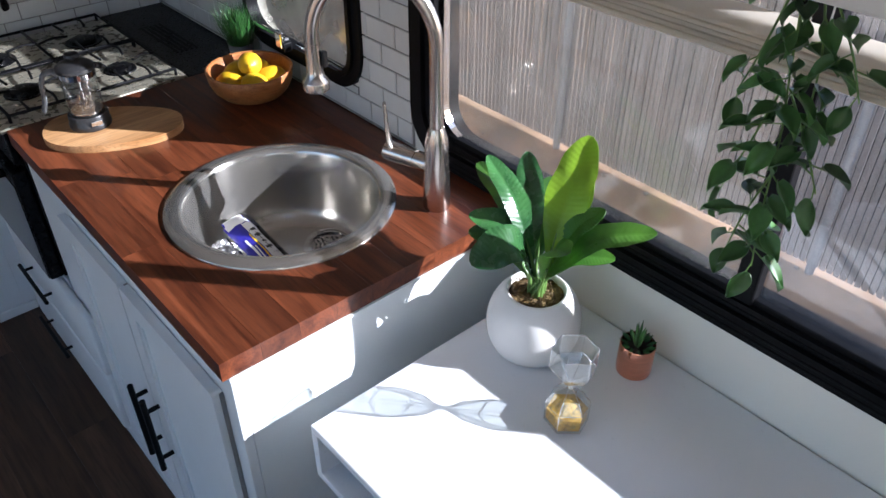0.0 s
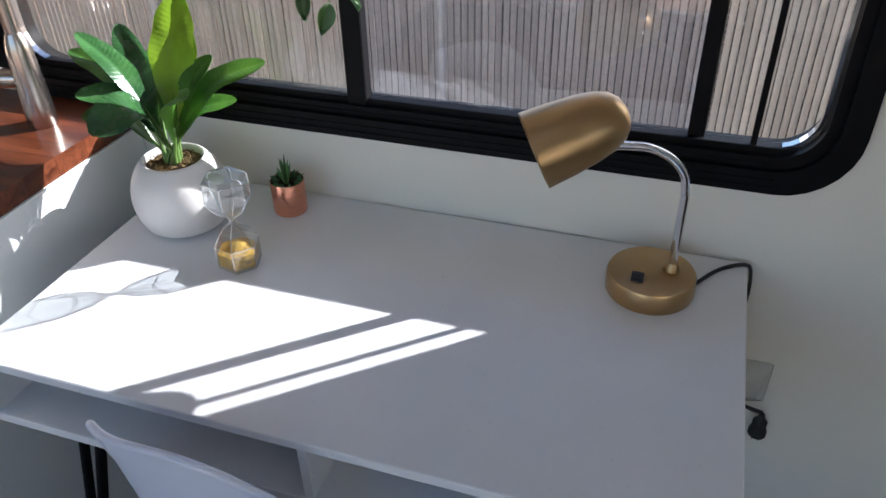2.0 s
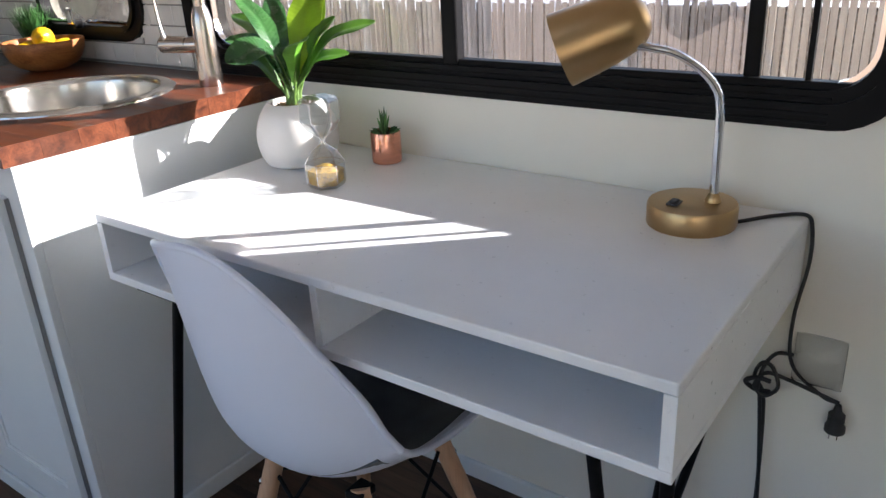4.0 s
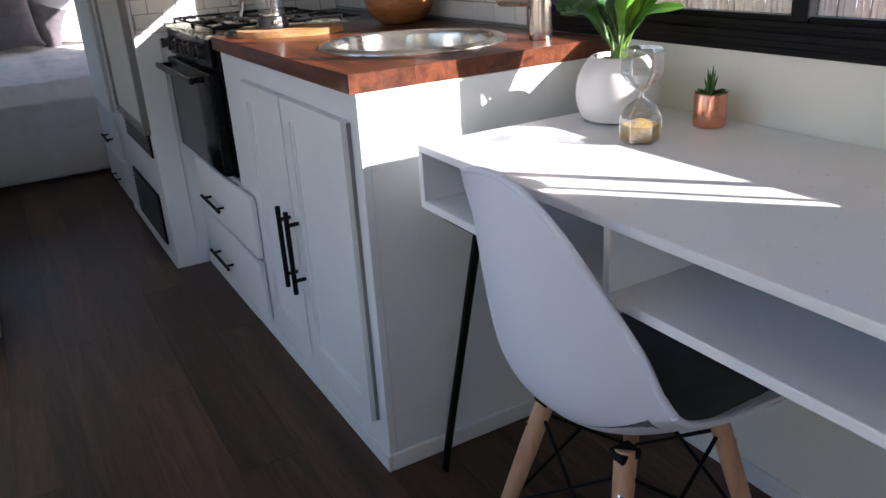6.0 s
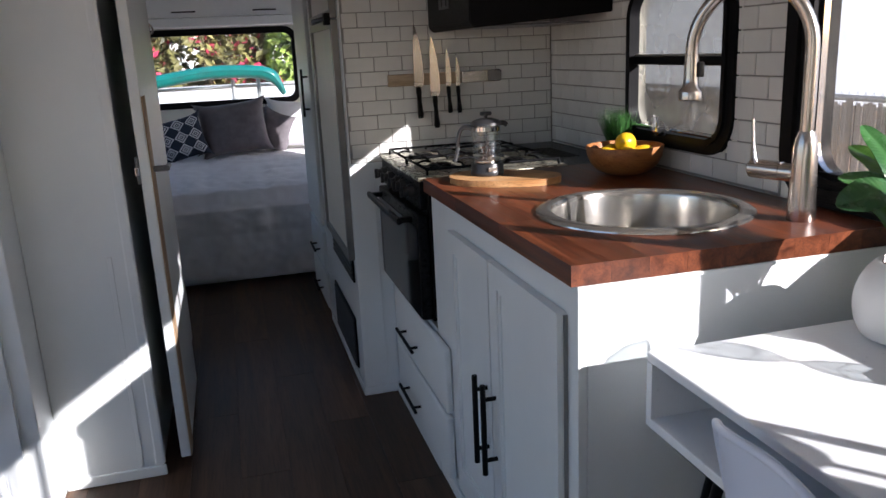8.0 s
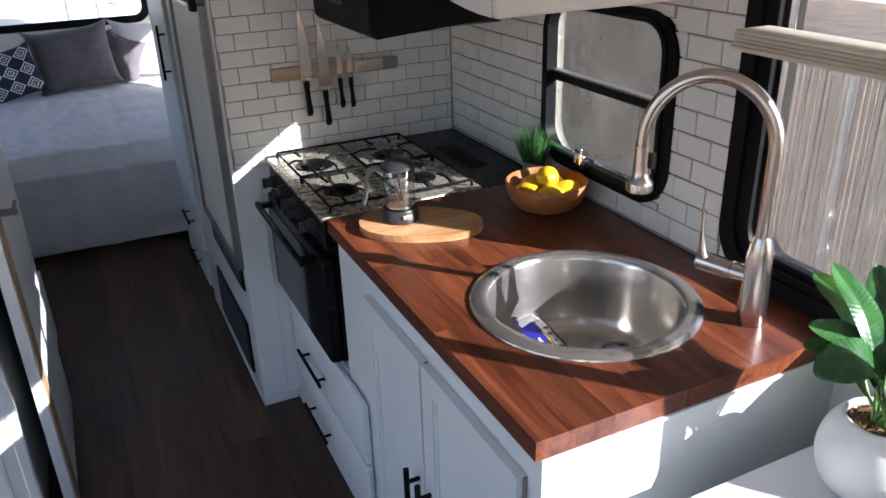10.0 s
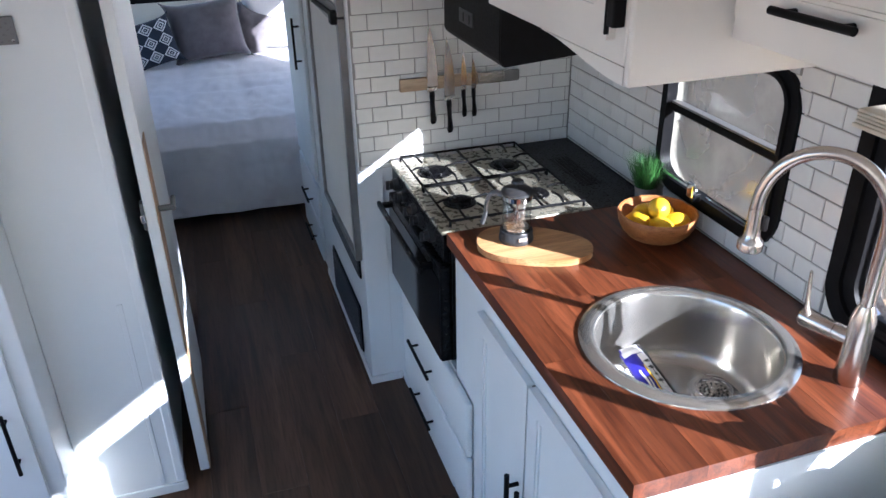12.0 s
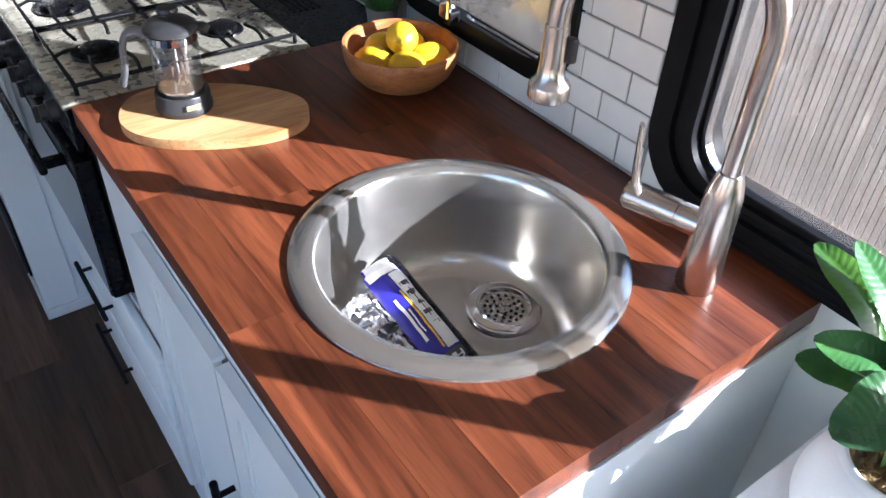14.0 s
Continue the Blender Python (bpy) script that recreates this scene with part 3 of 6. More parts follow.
def panel_door(a0, a1, b0, b1, d, t, place, bm=None, rail=0.045, flip=1):
    """A frame-and-panel front: a routed outer frame with a recessed field. d: its front plane; it is t deep."""
    bm = bm or bmesh.new()
    r = 0.006
    ring(rounded_loop(a0, a1, b0, b1, r), rounded_loop(a0 + rail, a1 - rail, b0 + rail, b1 - rail, r), d, d + t * flip, place, bm)
    ring(rounded_loop(a0 + rail, a1 - rail, b0 + rail, b1 - rail, r), rounded_loop(a0 + rail + 0.008, a1 - rail - 0.008, b0 + rail + 0.008, b1 - rail - 0.008, r), d + 0.004 * flip, d + t * flip, place, bm)
    sheet(rounded_loop(a0 + rail + 0.008, a1 - rail - 0.008, b0 + rail + 0.008, b1 - rail - 0.008, r), d + 0.008 * flip, d + t * flip, place, bm)
    return bm


def open_door():
    d = thing("door_1", (-0.76, 1.28, 0.02), "white hinged door standing open, bare wood on its lower face", "door", kind="structure")
    part("leaf", box(-0.778, -0.748, 1.275, 1.92, 0.03, 1.93, 0.003), WHITE, d)
    part("wood_face", box(-0.7475, -0.744, 1.278, 1.37, 0.03, 1.17, 0.001), BAREWOOD, d, "bare wood lower face")
    la = part("latch_plate", box(-0.787, -0.7785, 1.270, 1.30, 0.92, 1.0, 0.002), GREYPLASTIC, d)
    part("latch_bolt", box(-0.79, -0.779, 1.2615, 1.2698, 0.945, 0.97, 0.002), CHROME, la)
    k = part("door_knob", tube([(-0.744, 1.33, 0.955), (-0.705, 1.33, 0.955)], 0.009, 12), GREYPLASTIC, d, smooth=40)
    part("knob_lever", tube([(-0.705, 1.322, 0.955), (-0.705, 1.40, 0.955)], 0.008, 10), GREYPLASTIC, k, smooth=40)
    structure("wall_bathroom", box(-1.10, -0.80, 1.96, 2.46, 0.0, TOP - 0.002), WHITE, "white wall beside the aisle")
    # added black block: the gap's shade is given as its colour
    structure("gap_blackout", box(-0.833, -0.779, 1.925, 1.955, 0.0, TOP - 0.002), BLACKMETAL, "black block that puts in the darkness of the gap behind the open door")
    structure("wall_bedroom_partition", box(LX, -0.80, 2.462, 2.51, 0.0, TOP - 0.002), WHITE, "white partition of the bedroom")
    structure("baseboard", box(-0.80, -0.788, 2.35, 2.51, 0.0, 0.30, 0.003), WHITE, "white base panel", "baseboard")


closet()
side_cupboard()
open_door()
c = thing("control_panel", (-0.95, 1.245, 1.5), "small brown metal control plate on the closet", "panel")
part("plate", box(-1.03, -0.965, 1.234, 1.2375, 1.455, 1.52, 0.002), GREYPLASTIC, c)
for dx in (-1.02, -0.975):
    part("screw", lathe([(0, 0.003), (0.003, 0.002), (0.004, 0)], (dx, 1.234, 1.465), 10, turn=pose(0, 0, 0, 90)), CHROME, c)
# baseboard under the desk
structure("baseboard", box(WX - 0.014, WX - 0.001, FRONT + 0.002, -0.004, 0.0, 0.045, 0.004), WHITE, "white skirting under the window", "baseboard")

# ---- kitchen base cabinets ----
CZ = 0.91


def sink_cabinet():
    t = thing("sink_cabinet", (0.3, 0.42, 0), "white sink cabinet with two framed doors", "cabinet")
    part("face_frame", box(0.012, 0.030, 0.0, 0.955, 0.0, 0.8725, 0.002), WHITE, t)
    part("end_panel", box(0.0302, WX - 0.003, 0.0, 0.018, 0.0, 0.8725, 0.002), WHITE, t)
    part("end_panel", box(0.0302, WX - 0.003, 0.940, 0.958, 0.0, 0.8725, 0.002), WHITE, t)
    for y0, y1, hy in ((0.042, 0.408, 0.383), (0.416, 0.735, 0.442)):
        d = part("door", panel_door(y0, y1, 0.112, 0.815, -0.008, 0.018, on_x, rail=0.05), WHITE, t)
        # shadow beside the door edge, put in as a thin dark strip
        part("edge_shadow", box(0.004, 0.0115, y0 - 0.0028, y0 - 0.0005, 0.116, 0.811), PEWTER, d, "thin dark strip painted as the shadow line along the door edge")
        bar_handle(d, (-0.008, hy, 0.32), (-0.008, hy, 0.54), (-0.030, 0, 0), 0.0065)
    part("base_trim", box(0.002, 0.0115, -0.010, 0.955, 0.0, 0.045, 0.004), WHITE, t)
    part("base_trim", box(0.0117, WX - 0.016, -0.010, -0.0005, 0.0, 0.045, 0.004), WHITE, t)
    part("edge_trim", box(0.010, WX - 0.02, -0.004, -0.0005, 0.866, 0.8725, 0.001), WHITE, t)
    return t


def drawer_cabinet():
    t = thing("drawer_cabinet", (0.2, 1.25, 0), "white two-drawer cabinet under the oven", "cabinet")
    part("body", box(0.010, 0.60, 0.960, 1.578, 0.0, 0.470, 0.002), WHITE, t)
    for z0, z1 in ((0.268, 0.462), (0.062, 0.255)):
        d = part("drawer_front", box(-0.012, 0.0085, 0.80, 1.465, z0, z1, 0.007, seg=3), WHITE, t, smooth=40)
        zc = (z0 + z1) / 2 - 0.02
        bar_handle(d, (-0.012, 1.10, zc), (-0.012, 1.33, zc), (-0.026, 0, 0))
    part("base_trim", box(0.0, 0.0095, 0.96, 1.574, 0.0, 0.045, 0.004), WHITE, t)
    return t


sink_cabinet()
drawer_cabinet()

# sink and its hole
SX, SY, SR = 0.318, 0.330, 0.228


def worktop():
    """Walnut staves along the counter, cut round the sink."""
    w = thing("worktop", (0.3, 0.5, 0.873), "oiled walnut butcher-block worktop", "worktop")
    rnd = random.Random(4)
    n, x0, x1, hole = 9, 0.0, WX - 0.004, SR - 0.02
    width = (x1 - x0) / n
    for i in range(n):
        a, b = x0 + i * width + 0.0002, x0 + (i + 1) * width - 0.0002
        cuts, y = [0.0], 0.0
        while y < 0.99:
            y += rnd.uniform(0.28, 0.6)
            cuts.append(min(y, 0.992))
            if 0.992 - cuts[-1] < 0.12:
                cuts[-1] = 0.992
                break
        h = lambda x: math.sqrt(max(0.0, hole ** 2 - (x - SX) ** 2))
        xs = [a + (b - a) * k / 8 for k in range(9)]
        crossing = max(h(x) for x in xs) > 0.001
        for ya, yb in zip(cuts, cuts[1:]):
            ya, yb = ya + 0.0002, yb - 0.0002
            spans = [([ya] * 9, [yb] * 9)]
            if crossing:
                near = ([ya] * 9, [min(yb, max(ya, SY - h(x))) for x in xs])
                far = ([min(yb, max(ya, SY + h(x))) for x in xs], [yb] * 9)
                spans = [s for s in (near, far) if max(q - p for p, q in zip(*s)) > 0.004]
                if len(spans) == 2 and min(q - p for p, q in zip(near[1], far[0])) < 1e-6 and max(q - p for p, q in zip(near[1], far[0])) < 1e-6:
                    spans = [([ya] * 9, [yb] * 9)]
            for lo, hi in spans:
                bm = bmesh.new()
                v = [[[bm.verts.new((x, yy, z)) for z in (0.873, CZ)] for yy in (p, max(q, p + 1e-4))] for x, p, q in zip(xs, lo, hi)]
                for k in range(8):
                    for f in ([v[k][0][1], v[k + 1][0][1], v[k + 1][1][1], v[k][1][1]], [v[k][0][0], v[k][1][0], v[k + 1][1][0], v[k + 1][0][0]],
                              [v[k][0][0], v[k + 1][0][0], v[k + 1][0][1], v[k][0][1]], [v[k][1][0], v[k][1][1], v[k + 1][1][1], v[k + 1][1][0]]):
                        bm.faces.new(f)
                bm.faces.new([v[0][0][0], v[0][0][1], v[0][1][1], v[0][1][0]])
                bm.faces.new([v[8][0][0], v[8][1][0], v[8][1][1], v[8][0][1]])
                part("stave", bm, WALNUT, w)
    return w


worktop()


def sink():
    s = thing("sink", (SX, SY, 0.73), "round stainless steel sink set into the worktop", "sink")
    R = SR
    part("rim", lathe([(R - 0.033, 0.0075), (R - 0.026, 0.0095), (R - 0.008, 0.008), (R - 0.001, 0.004), (R, 0.0008), (R - 0.012, 0.0004)], (SX, SY, CZ), 96), SINKSTEEL, s, "satin steel rim", smooth=40)
    b = R - 0.033
    prof = [(b, 0.0075), (b - 0.003, 0.0055), (b - 0.005, -0.005), (b - 0.007, -0.05), (b - 0.009, -0.10), (b - 0.013, -0.135), (b - 0.022, -0.155), (b - 0.038, -0.167), (b - 0.06, -0.172), (0.05, -0.175), (0.0, -0.176)]
    part("bowl", lathe(prof, (SX, SY, CZ), 96), SINKSTEEL, s, smooth=50)
    dz, DRX, DRY = CZ - 0.1722, SX + 0.108, SY + 0.015
    st = part("strainer", lathe([(0.060, 0.000), (0.0592, 0.0050), (0.057, 0.0066), (0.0555, 0.0052), (0.046, 0.0060), (0.0435, 0.0075), (0.0415, 0.0105), (0.0395, 0.0098), (0.038, 0.0020)], (DRX, DRY, dz), 48), CHROME, s, "polished drain ring", smooth=40)
    part("basket", lathe([(0.038, 0.0020), (0.034, 0.0012), (0.020, 0.0008), (0.0, 0.0010)], (DRX, DRY, dz), 40), STEEL, st, "steel basket plate", smooth=60)
    for r, n in ((0.012, 6), (0.021, 11), (0.030, 16)):
        for k in range(n):
            t = 2 * math.pi * k / n
            part("hole", lathe([(0.0, 0.0005), (0.0028, 0.0005), (0.0028, -0.001)], (DRX + r * math.cos(t), DRY + r * math.sin(t), dz + 0.0014), 8), BLACKMETAL, st)
    part("knob", lathe([(0.004, 0), (0.004, 0.008), (0.008, 0.010), (0.007, 0.014), (0, 0.015)], (DRX, DRY, dz + 0.0009), 16), STEEL, st, smooth=40)
    return s


sink()


def faucet():
    bx, by = 0.537, 0.113
    hx, hy = 0.396, 0.285
    f = thing("faucet", (bx, by, CZ), "brushed nickel gooseneck faucet with pull-down spray head", "faucet")
    part("body", lathe([(0, 0), (0.026, 0), (0.0265, 0.002), (0.0262, 0.03), (0.0235, 0.10), (0.0225, 0.14), (0.019, 0.158), (0.0145, 0.172), (0.0, 0.172)], (bx, by, CZ), 40), NICKEL, f, smooth=50)
    d = Vector((hx - bx, hy - by, 0))
    R = d.length / 2
    u = d.normalized()
    top = 1.235
    pts = [Vector((bx, by, CZ + 0.165)), Vector((bx, by, 1.15)), Vector((bx, by, top))]
    for k in range(1, 25):
        t = math.pi * (1 - k / 24)
        pts.append(Vector((bx, by, top)) + u * (R + R * math.cos(t)) + Vector((0, 0, R * 1.12 * math.sin(t))))
    pts.append(Vector((hx, hy, top - 0.012)))
    part("neck", tube(pts, 0.0128, 20), NICKEL, f, smooth=60)
    hd = part("spray_head", lathe([(0.0128, 0.0), (0.0140, -0.001), (0.0148, -0.048), (0.0165, -0.062), (0.0235, -0.070), (0.0245, -0.073), (0.0245, -0.087), (0.021, -0.090), (0, -0.090)], (hx, hy, top - 0.006), 32), NICKEL, f, smooth=40)
    part("button", box(hx + 0.008, hx + 0.018, hy - 0.02, hy - 0.008, top - 0.05, top - 0.02, 0.003), DARKPLASTIC, hd)
    a = Vector((-0.28, 0.96, 0)).normalized()
    z = CZ + 0.090
    p = Vector((bx, by, z))
    lv = part("lever_hub", tube([p + a * 0.01, p + a * 0.042, p + a * 0.043, p + a * 0.046, p + a * 0.047, p + a * 0.114, p + a * 0.119], [0.018, 0.0185, 0.0165, 0.0165, 0.0185, 0.0195, 0.015], 24), NICKEL, f, smooth=40)
    q = p + a * 0.100
    part("lever", tube([q, q + Vector((0, 0, 0.022)) + a * 0.010, q + Vector((0, 0, 0.05)) + a * 0.014, q + Vector((0, 0, 0.100)) + a * 0.018], [0.0190, 0.0150, 0.0100, 0.0075], 16, flat=0.42), NICKEL, lv, smooth=60)
    return f


faucet()


def stove():
    s = thing("stove", (0.2, 1.28, 0.475), "black slot-in gas stove with a steel cooktop", "stove")
    X0, Y0, Y1, Z = -0.012, 0.998, 1.560, 0.912
    part("body", box(0.012, 0.64, Y0 + 0.002, Y1 + 0.018, 0.474, 0.898, 0.003), BLACKENAMEL, s)
    part("control_panel", box(X0 + 0.004, 0.0115, Y0, Y1, 0.815, 0.905, 0.004), BLACKENAMEL, s)
    d = part("oven_door", box(X0 - 0.012, 0.0115, Y0 - 0.012, Y1, 0.486, 0.805, 0.006), BLACKENAMEL, s)
    part("oven_glass", box(X0 - 0.0145, X0 - 0.0125, Y0 - 0.006, Y1 - 0.006, 0.492, 0.768), BLACKGLASS, d)
    part("side_trim", box(0.0135, 0.03, Y0 - 0.016, Y0 + 0.0015, 0.49, 0.872, 0.002), BLACKMETAL, s)
    h = part("oven_handle", box(X0 - 0.062, X0 - 0.048, 1.03, 1.53, 0.772, 0.792, 0.005), BLACKENAMEL, d, "black oven handle")
    for y in (1.045, 1.495):
        part("bracket", box(X0 - 0.05, X0 - 0.0125, y, y + 0.022, 0.774, 0.790, 0.003), BLACKENAMEL, d)
    for y in (1.095, 1.205, 1.275, 1.385, 1.49):
        k = part("knob", tube([(X0 + 0.004, y, 0.858), (X0 - 0.012, y, 0.858), (X0 - 0.013, y, 0.858), (X0 - 0.026, y, 0.858)], [0.021, 0.020, 0.015, 0.014], 20), DARKPLASTIC, s, smooth=40)
        part("grip", box(X0 - 0.036, X0 - 0.024, y - 0.004, y + 0.004, 0.842, 0.874, 0.002), DARKPLASTIC, k)
    top = part("cooktop", box(X0, 0.452, Y0, Y1, 0.8985, Z, 0.004), COOKSTEEL, s, "polished steel cooktop")
    part("rear_panel", box(0.454, WX - 0.004, 0.9945, Y1 + 0.02, 0.880, Z - 0.003, 0.003), BLACKENAMEL, s, "black rear ledge with vent slots")
    for k in range(5):
        part("vent_slot", box(0.50 + k * 0.014, 0.507 + k * 0.014, 1.16, 1.40, Z - 0.003, Z - 0.001), BLACKMETAL, s)
    for x, y, r in ((0.10, 1.17, 0.040), (0.10, 1.42, 0.046), (0.335, 1.40, 0.040), (0.335, 1.15, 0.034)):
        bn = part("burner", lathe([(r * 1.25, 0), (r * 1.2, 0.003), (r * 0.9, 0.001), (r * 0.86, 0.010), (r * 0.6, 0.013), (0, 0.013)], (x, y, Z), 32), BLACKENAMEL, top, "black burner", smooth=40)
    for ya, yb in ((1.02, 1.275), (1.285, 1.545)):
        g = part("grate", bmesh.new(), BLACKMETAL, s, "black enamelled wire grate")
        z = Z + 0.018
        bm = bmesh.new()
        xa, xb = 0.02, 0.43
        loop = [(xa, ya), (xb, ya), (xb, yb), (xa, yb), (xa, ya)]
        tube([(x, y, z) for x, y in loop], 0.004, 8, bm)
        ym = (ya + yb) / 2
        for cx in (0.10, 0.335):
            for sx in (-1, 1):
                tube(smooth_path([(cx + sx * 0.032, ya, z), (cx + sx * 0.036, ya + 0.04, z + 0.006), (cx + sx * 0.03, ym - 0.045, z + 0.004)], 5), 0.0035, 8, bm)
                tube(smooth_path([(cx + sx * 0.032, yb, z), (cx + sx * 0.036, yb - 0.04, z + 0.006), (cx + sx * 0.03, ym + 0.045, z + 0.004)], 5), 0.0035, 8, bm)
        for x0, x1 in ((xa, 0.065), (0.135, 0.215), (0.22, 0.30), (0.37, xb)):
            tube(smooth_path([(x0, ym, z), ((x0 + x1) / 2, ym, z + 0.007), (x1, ym, z + 0.003)], 5), 0.0035, 8, bm)
        tube([(0.217, ya, z), (0.217, yb, z)], 0.004, 8, bm)
        for x, y in loop[:4]:
            tube([(x, y, z), (x, y, Z + 0.0005)], 0.004, 8, bm)
        bm.to_mesh(g.data)
        bm.free()
        g.data.shade_smooth()
    return s


stove()


# ---- tiles ----
def tile_rows():
    back = structure("tiled_wall", box(FX + 0.004, WX - 0.0005, PY - 0.0035, PY - 0.0004, 0.885, 1.62), GROUT, "grey grout bed of the tiled partition")
    side = bmesh.new()
    for y0, y1, z0, z1 in ((0.319, 0.478, CZ + 0.001, 1.62), (0.478, 1.012, CZ + 0.001, 0.984), (0.478, 1.012, 1.40, 1.62), (1.012, PY - 0.004, CZ + 0.001, 1.62)):
        box(WX - 0.003, WX - 0.0004, y0, y1, z0, z1, bm=side)
    side = structure("tiled_wall_window", side, GROUT, "grey grout bed round the small window")
    shared, rnd = {}, random.Random(31)

    def tile(parent, a0, a1, z0, z1, axis):
        key = (axis, round(a1 - a0, 3), round(z1 - z0, 3))
        if key not in shared:
            w, h = key[1], key[2]
            bm = box(0, w, -0.0075, -0.0035, 0, h, 0.0014, seg=1) if axis == "y" else box(-0.007, -0.003, 0, w, 0, h, 0.0014, seg=1)
            ob = part("tile", bm, TILE, parent)
            shared[key] = ob.data
        else:
            ob = new("tile", shared[key])
            ob.parent = parent
        ob.location = (a0, PY, z0) if axis == "y" else (WX, a0, z0)
        ob.rotation_euler = (radians(rnd.uniform(-0.5, 0.5)), 0, radians(rnd.uniform(-0.4, 0.4))) if axis == "y" else (0, radians(rnd.uniform(-0.5, 0.5)), radians(rnd.uniform(-0.4, 0.4)))   # laid a little uneven

    g = 0.0026
    H, W = 0.0493, 0.0985
    for row in range(-1, 15):            # partition
        z0, z1 = max(0.887, 0.901 + row * H + g / 2), 0.901 + (row + 1) * H - g / 2
        x = 0.04 - 3 * W - (0 if row % 2 else W / 2)
        while x < WX - 0.01:
            a, b = max(x, FX + 0.006) + g / 2, min(x + W, WX - 0.008) - g / 2
            if b - a > 0.012 and z1 - z0 > 0.008:
                tile(back, a, b, z0, z1, "y")
            x += W
    H, W = 0.0511, 0.0965
    for row in range(0, 14):             # round the small window
        z0, z1 = 0.9165 + row * H + g / 2, 0.9165 + (row + 1) * H - g / 2
        if z1 > 1.62:
            continue
        y = (0.373 if row % 2 == 0 else 0.421) - 2 * W
        while y < PY - 0.01:
            lo, hi, u, v = max(y, 0.321) + g / 2, min(y + W, PY - 0.0085) - g / 2, z0, z1
            pieces = [(lo, hi, u, v)]
            if lo < 0.980 and hi > 0.510 and u < 1.398 and v > 0.996:   # cut round the window frame
                p, q = max(lo, 0.510), min(hi, 0.980)
                pieces = [(lo, 0.510, u, v), (0.980, hi, u, v), (p, q, u, 0.985), (p, q, 1.402, v)]
            for a0, a1, b0, b1 in pieces:
                if a1 - a0 > 0.01 and b1 - b0 > 0.008:
                    tile(side, a0, a1, b0, b1, "x")
            y += W


# ---- hood and upper cabinets ----
def hood():
    h = thing("range_hood", (0.4, 1.3, 1.33), "black range hood beside the upper cabinet", "hood")
    y0, y1 = 1.100, PY - 0.010
    bm = bmesh.new()
    prof = [(0.205, 1.318), (0.190, 1.335), (0.190, 1.50), (0.215, 1.60), (WX - 0.008, 1.60), (WX - 0.008, 1.350)]
    a, b = [[bm.verts.new((x, y, z)) for x, z in prof] for y in (y0, y1)]
    n = len(prof)
    for k in range(n):
        bm.faces.new([a[k], a[(k + 1) % n], b[(k + 1) % n], b[k]])
    bm.faces.new(a[::-1])
    bm.faces.new(b)
    bmesh.ops.bevel(bm, geom=bm.edges[:], offset=0.003, segments=2, affect="EDGES")
    part("shell", bm, BLACKMETAL, h)
    pl = part("switch_plate", box(0.1865, 0.1895, 1.30, 1.42, 1.385, 1.425, 0.001), DARKPLASTIC, h)
    for y in (1.335, 1.385):
        part("switch", box(0.1825, 0.1862, y - 0.012, y + 0.012, 1.392, 1.418, 0.001), DARKPLASTIC, pl)
    part("filter", box(0.26, 0.60, 1.16, 1.52, 1.322, 1.3275, 0.002), GREYPLASTIC, h)
    return h


def upper_cabinets():
    t = thing("upper_cabinet", (0.4, 0.8, 1.44), "cream upper cabinet with a panelled door and black hinge", "cabinet")
    X, Y = 0.155, 0.395
    part("body", box(X, WX - 0.0085, Y + 0.018, 1.096, 1.490, TOP - 0.004, 0.004), CREAM, t)
    part("hood_box", box(X + 0.02, WX - 0.0085, 1.0965, PY - 0.009, 1.602, TOP - 0.004, 0.004), CREAM, t)
    part("end_panel", box(X, WX - 0.0085, Y, Y + 0.0175, 1.455, TOP - 0.004, 0.006), CREAM, t)
    lip = [(Y + 0.018, 1.4895), (Y + 0.018, 1.456)] + [(Y + 0.02 + 0.045 * k, 1.456 + 0.0335 * (0.5 - 0.5 * math.cos(math.pi * min(1, k / 8)))) for k in range(1, 9)]
    part("valance", sheet(lip, X + 0.0005, X + 0.018, on_x), CREAM, t)
    part("door", panel_door(Y + 0.055, 1.07, 1.532, 1.97, X - 0.018, 0.0175, on_x, rail=0.055), CREAM, t)
    hg = part("hinge", box(X - 0.026, X - 0.0005, Y + 0.024, Y + 0.048, 1.560, 1.610, 0.003), BLACKMETAL, t)
    part("hinge_pin", tube([(X - 0.022, Y + 0.052, 1.545), (X - 0.022, Y + 0.052, 1.615)], 0.005, 8), BLACKMETAL, hg)
    u = thing("window_cabinet", (0.5, -0.5, 1.46), "cream cabinet above the long window with a black bar handle", "cabinet")
    X = 0.36
    part("body", box(X, WX - 0.004, -1.35, 0.391, 1.60, TOP - 0.004, 0.006), CREAM, u)
    part("lower_body", box(X, 0.600, -1.35, 0.391, 1.53, 1.5995, 0.004), CREAM, u)
    for y0, y1 in ((-0.18, 0.37), (-0.76, -0.20), (-1.33, -0.78)):
        d = part("door", panel_door(y0, y1, 1.575, 1.95, X - 0.018, 0.0175, on_x, rail=0.05), CREAM, u)
        bar_handle(d, (X - 0.018, (y0 + y1) / 2 - 0.025, 1.608), (X - 0.018, (y0 + y1) / 2 + 0.155, 1.608), (-0.026, 0, 0), 0.007)


